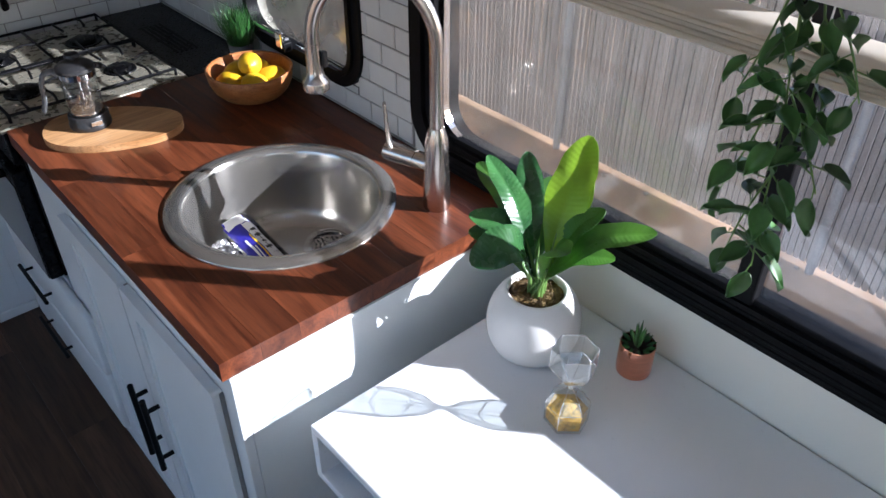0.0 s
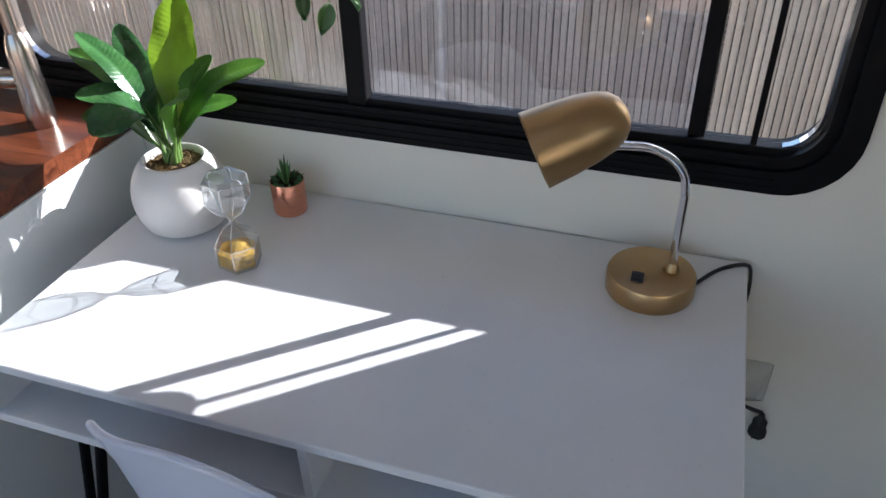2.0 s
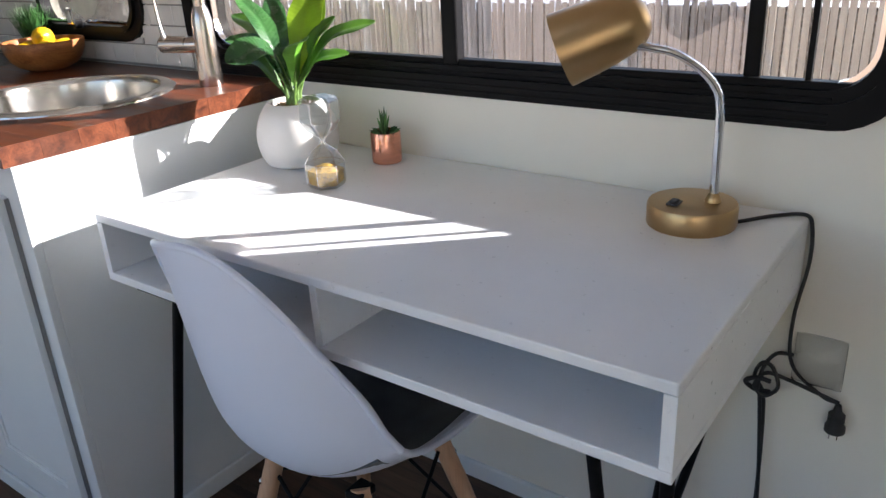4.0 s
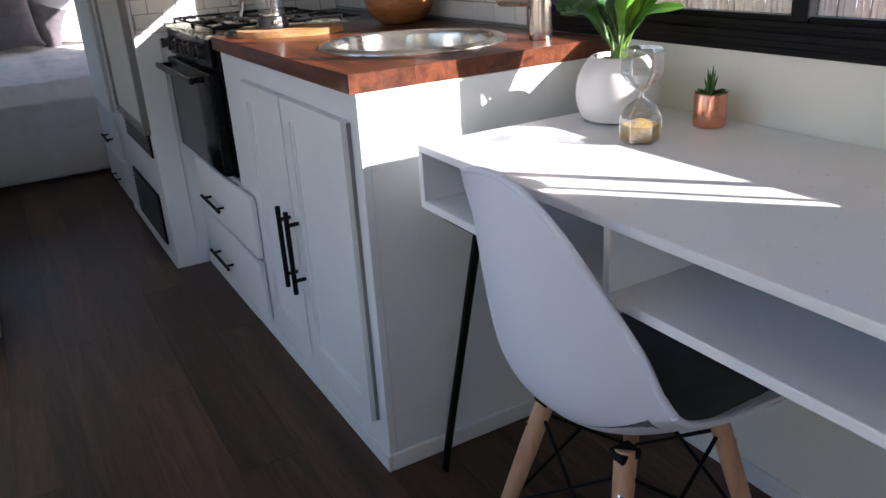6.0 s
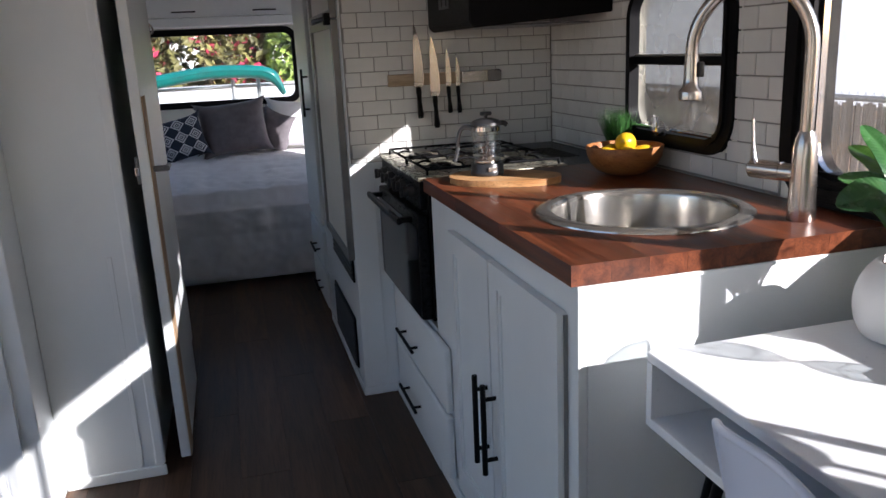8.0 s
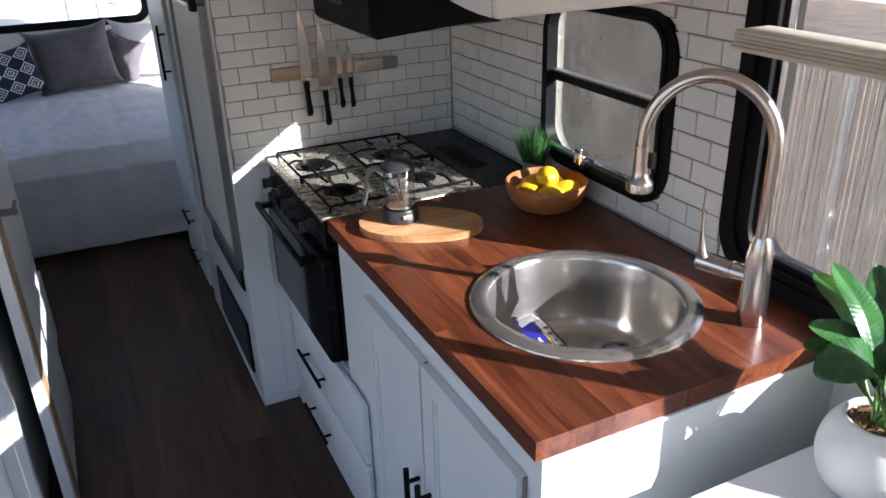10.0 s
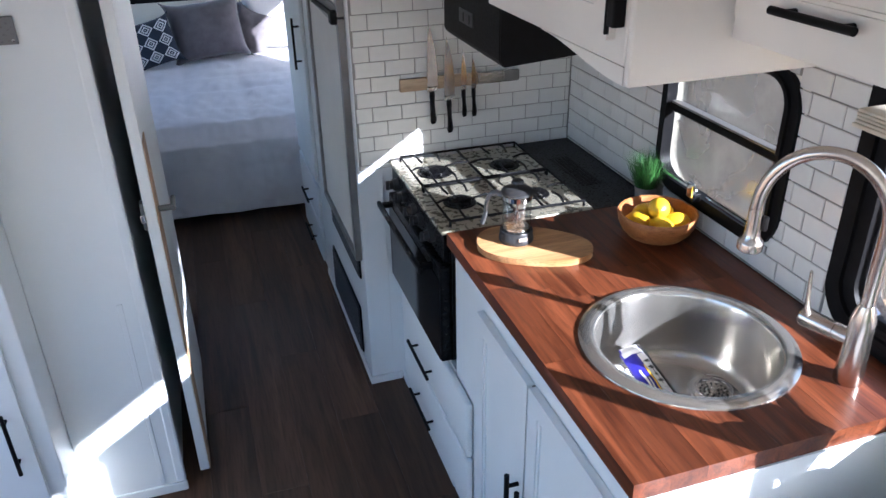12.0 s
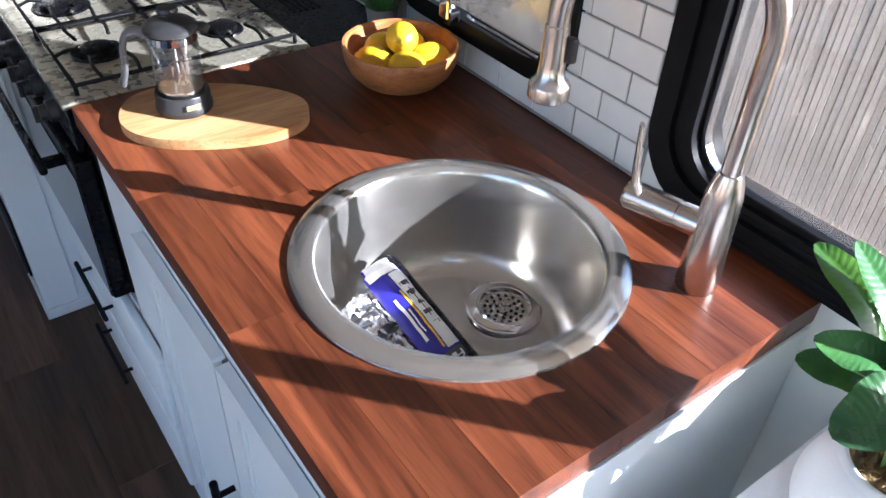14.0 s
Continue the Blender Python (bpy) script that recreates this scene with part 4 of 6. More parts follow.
def window_shade():
    s = thing("roller_shade", (0.573, -0.5, 1.392), "folded linen window shade with a pale bottom rail", "shade")
    for k in range(4):   # stacked folds of the cloth
        z = 1.399 + 0.0066 * k
        part("fold", box(0.530 + 0.002 * (k % 2), 0.616 - 0.003 * (k % 2), -1.245, 0.236, z, z + 0.0062, 0.0026), SHADECLOTH, s, smooth=40)
    part("bottom_rail", box(0.527, 0.618, -1.247, 0.238, 1.391, 1.3988, 0.002), SHADECLOTH, s)
    for y in (0.16, -0.5, -1.15):
        part("cord", tube([(0.590, y, 1.4255), (0.590, y, 1.5295)], 0.0012, 6), OFFWHITECLOTH, s)


hood()
upper_cabinets()
window_shade()


# ---- knives on their rack ----
RY = PY - 0.008
rk = thing("knife_rack", (0.24, RY, 1.165), "wood and steel magnetic knife rack on the tiles", "rack")
part("bar", box(0.034, 0.300, RY - 0.018, RY - 0.0003, 1.143, 1.184, 0.003), RACKWOOD, rk, "pale wooden half")
part("bar", box(0.3003, 0.445, RY - 0.018, RY - 0.0003, 1.143, 1.184, 0.003), STEEL, rk, "steel half")
part("steel_end", box(0.395, 0.447, RY - 0.0195, RY - 0.0182, 1.146, 1.181, 0.001), PEWTER, rk)


def knife(x, tip, neck, end, w, name):
    k = thing(name, (x, RY - 0.02, end), "steel kitchen knife with a black handle on the rack", "knife", "knives on the rack")
    bm = bmesh.new()
    y = RY - 0.0205
    n = 10
    L, R = [], []
    for i in range(n + 1):
        t = i / n
        z = neck + (tip - neck) * t
        belly = w * (1 - t ** 2.6)
        L.append((x - w * 0.45 + w * 0.25 * t ** 3, z))
        R.append((x - w * 0.45 + w * 0.25 * t ** 3 + belly, z))
    fr = [[bm.verts.new((px, y + d, pz)) for px, pz in L] for d in (0, 0.0018)]
    bk = [[bm.verts.new((px, y + d, pz)) for px, pz in R] for d in (0, 0.0018)]
    for i in range(n):
        bm.faces.new([fr[0][i], fr[0][i + 1], bk[0][i + 1], bk[0][i]])
        bm.faces.new([fr[1][i], bk[1][i], bk[1][i + 1], fr[1][i + 1]])
        bm.faces.new([fr[0][i], fr[1][i], fr[1][i + 1], fr[0][i + 1]])
        bm.faces.new([bk[0][i], bk[0][i + 1], bk[1][i + 1], bk[1][i]])
    part("blade", bm, BLADE, k)
    part("bolster", box(x - w * 0.5, x + w * 0.45, y - 0.004, y + 0.006, neck - 0.012, neck + 0.003, 0.002), STEEL, k)
    hw = 0.0088 + w * 0.12
    part("grip", tube(smooth_path([(x - 0.001, y, neck - 0.010), (x, y, neck - 0.04), (x + 0.002, y, end + 0.03), (x + 0.003, y, end)], 4), [hw, hw, hw * 1.05, hw * 1.05, hw * 0.9, hw * 0.85, hw * 0.85, hw * 0.9, hw, hw * 1.1, hw * 1.2, hw * 1.15, hw * 0.9][:13], 10, flat=0.55), BLACKENAMEL, k, "black moulded grip", smooth=60)


knife(0.140, 1.352, 1.150, 1.030, 0.036, "chef_knife")
knife(0.198, 1.310, 1.115, 0.993, 0.036, "bread_knife")
knife(0.249, 1.266, 1.145, 1.042, 0.020, "paring_knife")
knife(0.284, 1.236, 1.145, 1.040, 0.018, "utility_knife")

# ---- desk ----
DZ, DX0, DX1, DY0, DY1 = 0.778, 0.093, WX - 0.003, -1.143, -0.085


def desk():
    d = thing("desk", (0.37, -0.6, 0), "white painted desk with two open cubbies on black hairpin legs", "desk")
    b = DZ - 0.128
    t = 0.016
    part("top", box(DX0, DX1, DY0, DY1, DZ - t, DZ, 0.0025), DESK, d)
    part("bottom_board", box(DX0, DX1, DY0, DY1, b, b + t, 0.002), DESK, d)
    part("end_board", box(DX0, DX1, DY0, DY0 + t, b + t + 0.0002, DZ - t - 0.0002, 0.001), DESK, d)
    part("end_board", box(DX0, DX1, DY1 - t, DY1, b + t + 0.0002, DZ - t - 0.0002, 0.001), DESK, d)
    part("divider", box(DX0 + 0.003, DX1, -0.625, -0.611, b + t + 0.0002, DZ - t - 0.0002, 0.001), DESK, d)
    part("back_board", box(DX1 - 0.012, DX1 - 0.001, DY0 + t + 0.0002, DY1 - t - 0.0002, b + t + 0.0002, DZ - t - 0.0002), DESK, d)
    for (x1, y1), (x2, y2), (fx, fy) in (((0.108, -0.268), (0.175, -0.172), (0.112, -0.080)), ((0.112, -1.041), (0.112, -1.132), (0.112, -1.128)),
                                         ((0.60, -0.18), (0.60, -0.26), (0.60, -0.11)), ((0.60, -1.085), (0.60, -1.005), (0.60, -0.945))):
        v = Vector((x2 - x1, y2 - y1, 0)).normalized() * 0.009
        f0, f1 = Vector((fx, fy, 0.022)) - v, Vector((fx, fy, 0.022)) + v
        leg = part("hairpin_leg", tube([(x1, y1, b), f0, (fx, fy, 0.007), f1, (x2, y2, b)], 0.0085, 12), BLACKMETAL, d, "black steel hairpin leg", smooth=50)
        part("mount_plate", box(min(x1, x2) - 0.012, max(x1, x2) + 0.012, min(y1, y2) - 0.008, max(y1, y2) + 0.008, b - 0.004, b - 0.0003, 0.001), BLACKMETAL, leg)
    return d


def shell_chair():
    """A moulded one-piece shell on four splayed beech legs with black wire bracing."""
    cy, x0 = -0.544, -0.012
    c = thing("shell_chair", (0.223, cy, 0), "white moulded plastic shell chair on splayed beech legs", "chair")
    prof = smooth_path([(0.0, 0, 0.834), (0.000, 0, 0.755), (0.004, 0, 0.67), (0.012, 0, 0.59), (0.030, 0, 0.51), (0.068, 0, 0.448), (0.135, 0, 0.412), (0.23, 0, 0.402), (0.33, 0, 0.412), (0.415, 0, 0.424), (0.465, 0, 0.414)], 6)
    n = len(prof) - 1

    def half(v):
        q = min(1, v / 0.55)
        w = 0.158 + 0.040 * q * q * (3 - 2 * q)
        if v > 0.75:
            w -= 0.035 * ((v - 0.75) / 0.25) ** 2
        return w

    def at(u, v):
        s, roll, top = 2 * u - 1, 0.0, 0.34
        if v < top:   # corners of the back rounded off
            a, roll = 1 - v / top, 0.70 - 0.22 * s
            s, v = s * math.sqrt(1 - roll * a * a / 2), top * (1 - a * math.sqrt(1 - roll * s * s / 2))
        k = v * n
        i = min(int(k), n - 1)
        p = prof[i].lerp(prof[i + 1], k - i)
        d = (prof[min(i + 2, n)] - prof[max(i - 1, 0)]).normalized()
        nrm = Vector((-d.z, 0, d.x))
        w = half(v)
        wrap = (0.040 + 0.054 * math.sin(math.pi * min(1, v / 0.88)) ** 1.2) * abs(s) ** 2.4
        if v > 0.8:
            wrap *= 1 - 0.5 * (v - 0.8) / 0.2
        tip = 0.055 * max(0, (v - 0.88) / 0.12) * abs(s) ** 3
        return Vector((x0 + p.x + nrm.x * wrap - tip, cy + 0.004 + 0.032 * max(0.0, 1 - v / 0.5) ** 1.5 + s * w, p.z + nrm.z * wrap + 0.010 * max(0.0, 1 - v / 0.3) * max(0.0, s) ** 2))

    bm = thick(grid(at, 28, n), 0.007)
    part("shell", bm, PLASTIC, c, "white plastic shell", smooth=70)
    rim = [at(0, 0.9 - 0.9 * k / 40) for k in range(40)] + [at(k / 24, 0) for k in range(25)] + [at(1, 0.9 * k / 40) for k in range(1, 41)]
    part("rim", tube(rim, 0.0058, 10), PLASTIC, c, "rolled rim of the shell", smooth=60)
    pad = lambda u, v: at(0.07 + 0.86 * u, 0.50 + 0.46 * v) + Vector((-0.001, 0, 0.0095 + 0.008 * (math.sin(math.pi * u) * math.sin(math.pi * v)) ** 0.4))
    part("seat_pad", thick(grid(pad, 20, 16), 0.006), SOFACLOTH, c, "dark slate seat pad", smooth=70)
    ox = 0.223
    feet = []
    for sx in (-1, 1):
        for sy in (-1, 1):
            a, b = Vector((ox + sx * 0.098, cy + sy * 0.095, 0.400)), Vector((ox + sx * 0.187, cy + sy * 0.182, 0.004))
            leg = part("leg", tube([a, a.lerp(b, 0.3), a.lerp(b, 0.7), b], [0.0165, 0.0172, 0.0145, 0.0115], 16), BEECH, c, "turned beech leg", smooth=50)
            q = a.lerp(b, 0.16)
            part("bolt", lathe([(0, 0.004), (0.004, 0.003), (0.006, 0)], q + Vector((sx * 0.013, sy * 0.010, 0)), 12, turn=look((0, 0, 0), (-sx, -sy, 0))), CHROME, leg)
            part("glide", lathe([(0.011, 0.006), (0.012, 0.001), (0.0, 0)], (b.x, b.y, 0.0), 14), RUBBER, leg)
            feet.append((a, b))
            part("bracket", box(a.x - 0.020, a.x + 0.020, a.y - 0.016, a.y + 0.016, 0.385, 0.401, 0.003), BLACKMETAL, c)
    for i, j in ((0, 1), (1, 3), (3, 2), (2, 0)):
        (a, b), (p, q) = feet[i], feet[j]
        part("wire_brace", tube([a.lerp(b, 0.10), p.lerp(q, 0.62)], 0.0038, 8), BLACKMETAL, c, "black steel wire brace", smooth=50)
        part("wire_brace", tube([p.lerp(q, 0.10), a.lerp(b, 0.62)], 0.0038, 8), BLACKMETAL, c, smooth=50)
    return c


def desk_lamp():
    bx, by = 0.536, -0.998
    l = thing("desk_lamp", (bx, by, DZ), "matt gold desk lamp with a chrome gooseneck", "lamp")
    part("base", lathe([(0, 0), (0.066, 0), (0.0672, 0.003), (0.0672, 0.030), (0.065, 0.0345), (0.060, 0.0355), (0, 0.0355)], (bx, by, DZ), 64), BRASS, l, smooth=40)
    z = DZ + 0.0355
    sw = part("switch", box(bx - 0.038, bx - 0.014, by + 0.010, by + 0.028, z + 0.0003, z + 0.003, 0.001), DARKPLASTIC, l)
    part("rocker", box(bx - 0.034, bx - 0.018, by + 0.013, by + 0.025, z + 0.003, z + 0.007, 0.002), DARKPLASTIC, sw)
    px, py = 0.545, -1.026
    part("collar", lathe([(0.012, 0), (0.012, 0.004), (0.009, 0.010), (0.007, 0.014)], (px, py, z + 0.0003), 24), BRASS, l, smooth=40)
    part("pole", tube([(px, py, z + 0.001), (px - 0.001, py, z + 0.13), (px - 0.002, py, z + 0.135)], [0.0068, 0.0068, 0.0062], 20), CHROME, l, smooth=50)
    gp = smooth_path([(px - 0.002, py, z + 0.133), (px - 0.005, py + 0.006, 0.980), (px - 0.022, py + 0.026, 1.012), (px - 0.048, py + 0.055, 1.037), (0.478, -0.946, 1.046), (0.462, -0.928, 1.052)], 10)
    neck = part("gooseneck", tube(gp, 0.0056, 16), CHROME, l, smooth=60)
    bm = bmesh.new()
    for p, q in zip(gp, gp[1:]):
        tube([p + (q - p) * 0.2, p + (q - p) * 0.7], 0.0061, 14, bm)
    tagged(part("coil", bm, CHROME, neck, smooth=30), kind="stuff")
    tip, mouth = Vector((0.484, -0.936, 1.092)), Vector((0.432, -0.826, 1.044))
    ax = (mouth - tip)
    turn = ax.to_track_quat("Z", "Y").to_matrix().to_4x4()
    H = ax.length
    prof = [(0.0, 0.0), (0.010, 0.0008), (0.022, 0.005), (0.033, 0.015), (0.041, 0.032), (0.047, 0.06), (0.051, 0.095), (0.0535, H)]
    full = prof + [(0.0522, H), (0.0495, 0.095), (0.0455, 0.06), (0.039, 0.032), (0.030, 0.016), (0.0, 0.004)]
    sh = part("shade", lathe(full, tip, 64, turn=turn), BRASS, l, "matt gold bell shade", smooth=50)
    part("socket", lathe([(0, 0.03), (0.018, 0.03), (0.018, 0.06), (0, 0.06)], tip, 24, turn=turn), DARKPLASTIC, sh)
    cord = smooth_path([(bx + 0.02, by - 0.064, DZ + 0.006), (0.615, -1.10, DZ + 0.003), (0.640, -1.140, DZ + 0.003), (0.642, -1.151, DZ - 0.02), (0.644, -1.153, 0.70), (0.642, -1.142, 0.60), (0.640, -1.150, 0.52), (0.638, -1.20, 0.478), (0.638, -1.228, 0.472)], 8)
    part("cord", tube(cord, 0.0032, 8), RUBBER, l, "black mains cord", smooth=60)
    return l


def spare_cord():
    c = thing("cord_bundle", (0.635, -1.13, 0.40), "black mains cord tied in a bundle with its plug hanging", "cord")
    part("cord_loop", tube(smooth_path([(0.638, -1.228, 0.472), (0.63, -1.15, 0.495), (0.625, -1.115, 0.50), (0.62, -1.10, 0.475), (0.625, -1.115, 0.455), (0.63, -1.135, 0.475), (0.622, -1.125, 0.515), (0.62, -1.108, 0.52), (0.622, -1.098, 0.49), (0.63, -1.112, 0.46), (0.632, -1.118, 0.40), (0.635, -1.122, 0.25), (0.636, -1.12, 0.06), (0.62, -1.10, 0.006)], 8), 0.0034, 8), RUBBER, c, smooth=60)
    part("strand", tube(smooth_path([(0.645, -1.150, 0.535), (0.635, -1.125, 0.535), (0.625, -1.11, 0.51), (0.622, -1.105, 0.47), (0.628, -1.11, 0.44), (0.630, -1.125, 0.25), (0.634, -1.13, 0.006)], 8), 0.0034, 8), RUBBER, c, smooth=60)
    part("knot", tube(smooth_path([(0.618, -1.125, 0.49), (0.612, -1.105, 0.495), (0.62, -1.085, 0.478), (0.628, -1.10, 0.462), (0.618, -1.125, 0.47)], 6), 0.0042, 8), RUBBER, c, smooth=60)
    pl = part("plug", lathe([(0.005, 0.0), (0.007, -0.012), (0.013, -0.018), (0.013, -0.036), (0.016, -0.040), (0.016, -0.050), (0, -0.050)], (0.636, -1.228, 0.470), 16), RUBBER, c, smooth=40)
    for dy in (-0.006, 0.006):
        part("prong", box(0.633, 0.639, -1.2285 + dy, -1.2270 + dy, 0.404, 0.4195), STEEL, pl)
    o = thing("outlet_cover", (WX, -1.19, 0.53), "clear plastic bubble cover over a wall outlet", "outlet cover")
    f = lambda u, v: Vector((WX - 0.001 - 0.028 * (math.sin(math.pi * u) * math.sin(math.pi * v)) ** 0.5, -1.225 + 0.075 * u, 0.485 + 0.09 * v))
    part("cover", thick(grid(f, 14, 14), 0.0015), GLASS, o, smooth=60)
    return c


desk()
shell_chair()
desk_lamp()
spare_cord()


# ---- things on the desk ----
def ribbed_leaf(base, mid, tip, width, face, nu=44, nv=12):
    """A long blade along a bowed rib from base to tip, widest in the middle, with fine cross ribs; its upper side looks along face."""
    rib = smooth_path([base, mid, tip], nu // 2)

    def f(u, v):
        k = u * (len(rib) - 1)
        i = min(int(k), len(rib) - 2)
        q = rib[i].lerp(rib[i + 1], k - i)
        d = (rib[i + 1] - rib[i]).normalized()
        side = d.cross(face).normalized()
        up = side.cross(d)
        s = 2 * v - 1
        w = width * min(1.0, 0.08 + 0.92 * (u / 0.42) ** 0.75) * max(0.02, 1 - u ** 4.5) ** 0.55 * (1 + 0.03 * math.sin(u * 23 + 4 * s))
        lift = w * (0.30 * abs(s) - 0.12 * s * s) + 0.0007 * math.sin(u * 150 - abs(s) * 9) * abs(s) ** 0.5 * (1 - s * s * 0.4) + 0.07 * w * math.sin(u * 11 + 3 * s) * s * s
        return q + side * (s * w) + up * lift
    return grid(f, 2 * nu, nv)


def banana_plant():
    cx, cy = 0.500, -0.190
    p = thing("potted_plant", (cx, cy, DZ), "leafy green banana plant in a round ribbed white pot", "plant")
    prof = [(0, 0), (0.042, 0.0), (0.052, 0.004)]
    zs = [0.006 + k * 0.0024 for k in range(50)]
    for k, z in enumerate(zs):
        t = (z - 0.058) / 0.072
        prof.append((0.083 * math.sqrt(max(0.05, 1 - 0.62 * t * t)) + (0.0007 if k % 2 else -0.0007), z))
    prof += [(0.0545, 0.1275), (0.052, 0.129), (0.049, 0.127), (0.049, 0.108), (0.0, 0.108)]
    pot = part("pot", lathe(prof, (cx, cy, DZ), 72), CERAMIC, p, "round white pot with fine ribs", smooth=80)
    rnd = random.Random(3)
    f = lambda u, v: Vector((cx + 0.048 * u * math.cos(2 * math.pi * v), cy + 0.048 * u * math.sin(2 * math.pi * v), DZ + 0.116 + 0.007 * noise.noise((u * 6, v * 20, 2)) * (1 if 0 < v < 1 else 0) + 0.004 * (1 - u)))
    part("moss", grid(f, 12, 40), MOSS, p, "brown dried moss")
    bm = bmesh.new()
    for k in range(150):
        a, r = rnd.uniform(0, 6.28), 0.046 * rnd.random() ** 0.5
        o = Vector((cx + r * math.cos(a), cy + r * math.sin(a), DZ + 0.119))
        d = Vector((rnd.uniform(-1, 1), rnd.uniform(-1, 1), rnd.uniform(0.1, 0.7))).normalized()
        tube([o, o + d * rnd.uniform(0.006, 0.013)], [0.0011, 0.0004], 4, bm)
    tagged(part("moss_tuft", bm, MOSS, p), kind="stuff")
    leaves = [  # tip, half width, bow, material (plain, lime, blue-green)
        ((0.631, -0.165, 1.143), 0.037, 0.012, 1), ((0.607, -0.190, 1.098), 0.030, 0.010, 1), ((0.523, -0.012, 1.068), 0.026, 0.030, 0), ((0.503, -0.055, 1.108), 0.023, 0.024, 2),
        ((0.568, -0.085, 1.104), 0.025, 0.018, 2), ((0.602, -0.335, 1.052), 0.025, 0.030, 0), ((0.378, -0.150, 1.000), 0.037, 0.050, 2), ((0.580, -0.250, 1.062), 0.022, 0.020, 0),
        ((0.480, -0.262, 1.030), 0.028, 0.030, 0), ((0.608, -0.110, 1.050), 0.024, 0.026, 0), ((0.440, -0.080, 1.030), 0.025, 0.034, 2), ((0.452, -0.068, 0.985), 0.023, 0.030, 0), ((0.565, -0.292, 0.996), 0.020, 0.024, 0)]
    for tip, W, bow, kind in leaves:
        a = rnd.uniform(0, 6.28)
        o = Vector((cx + 0.012 * math.cos(a), cy + 0.012 * math.sin(a), DZ + 0.115))
        tip = Vector(tip)
        out = Vector((tip.x - o.x, tip.y - o.y, 0))
        flat = out.normalized()
        base = o.lerp(tip, 0.24) - out * 0.10 + Vector((0, 0, 0.012))
        mid = base.lerp(tip, 0.5) + Vector((0, 0, bow)) - flat * bow * 0.3
        part("stem", tube(smooth_path([o, o.lerp(base, 0.5) - flat * 0.003, base, base.lerp(mid, 0.4)], 4), [0.0042 - 0.00018 * k for k in range(13)], 8), STEMGREEN, p, smooth=60)
        face = Vector((-flat.x * 0.75 - 0.25, -flat.y * 0.75 - 0.25, 0.65)).normalized()
        part("leaf", thick(ribbed_leaf(base, mid, tip, W, face), 0.0008), (LEAFGREEN, LEAFLIME, LEAFBLUE)[kind], p, ("", "bright lime green leaf", "dark blue-green leaf")[kind], smooth=80)
    return p


def copper_plant():
    cx, cy = 0.585, -0.352
    p = thing("succulent_pot", (cx, cy, DZ), "small succulent in a shiny copper pot", "plant")
    part("pot", lathe([(0, 0), (0.026, 0), (0.0295, 0.002), (0.0305, 0.008), (0.0305, 0.062), (0.0295, 0.064), (0.0283, 0.062), (0.0283, 0.052), (0, 0.052)], (cx, cy, DZ), 48), COPPER, p, "polished copper pot", smooth=40)
    rnd = random.Random(8)
    bm = bmesh.new()
    for k in range(90):
        a, r = rnd.uniform(0, 6.28), 0.026 * rnd.random() ** 0.5
        s = rnd.uniform(0.002, 0.004)
        box(cx + r * math.cos(a) - s, cx + r * math.cos(a) + s, cy + r * math.sin(a) - s, cy + r * math.sin(a) + s, DZ + 0.0523, DZ + 0.055 + s, bm=bm)
    tagged(part("soil", bm, SOIL, p), kind="stuff")
    for k in range(9):
        a, lean = k * 2.4, 0.08 + 0.045 * k
        o = Vector((cx - 0.003, cy, DZ + 0.054))
        d = Vector((math.cos(a) * math.sin(lean), math.sin(a) * math.sin(lean), math.cos(lean)))
        L = 0.060 - 0.0035 * k
        part("leaf", tube([o, o + d * L * 0.35, o + d * L * 0.75, o + d * L], [0.0028, 0.0046, 0.0034, 0.0004], 8, flat=0.6), VINEGREEN, p, smooth=60)
    for k in range(12):
        a = k * 0.55
        o = Vector((cx + 0.012 * math.cos(a), cy + 0.012 * math.sin(a), DZ + 0.054))
        part("rosette_leaf", tube([o, o + Vector((0.012 * math.cos(a), 0.012 * math.sin(a), 0.010)), o + Vector((0.020 * math.cos(a), 0.020 * math.sin(a), 0.013))], [0.002, 0.004, 0.0005], 6, flat=0.5), GRASSGREEN, p)
    return p


def hourglass():
    cx, cy = 0.408, -0.352
    h = thing("hourglass", (cx, cy, DZ), "faceted glass hourglass with golden sand in the lower bulb", "hourglass")
    out = [(0.0, 0.0), (0.031, 0.0), (0.036, 0.006), (0.0365, 0.045), (0.024, 0.066), (0.006, 0.080), (0.0045, 0.086), (0.006, 0.092), (0.025, 0.106), (0.0365, 0.124), (0.036, 0.160), (0.030, 0.167), (0.0, 0.167)]
    t = pose(0, 0, 0, 0, 0, 18)
    bm = lathe(out, (cx, cy, DZ + 0.0003), 6, turn=t)
    part("glass_body", bm, THINGLASS, h, "clear faceted glass")
    # hair-thin chrome wires along the facets imitate the glass's edge highlights
    bm = bmesh.new()
    for k in range(6):
        a = radians(18 + 60 * k)
        tube([(cx + r * math.cos(a), cy + r * math.sin(a), DZ + 0.0003 + z) for r, z in out[1:-1]], 0.0006, 5, bm)
    for r, z in (out[2], out[3], out[9], out[10]):
        tube([(cx + r * math.cos(radians(18 + 60 * k)), cy + r * math.sin(radians(18 + 60 * k)), DZ + 0.0003 + z) for k in range(7)], 0.0006, 5, bm)
    part("edge_highlight", bm, CHROME, h, "thin chrome wires that stand in for highlights on the glass edges")
    part("sand", lathe([(0, 0.0045), (0.0285, 0.0045), (0.033, 0.0085), (0.0333, 0.032), (0.020, 0.035), (0.009, 0.041), (0, 0.043)], (cx, cy, DZ + 0.0003), 6, turn=t), SAND, h, "golden sand")
    return h


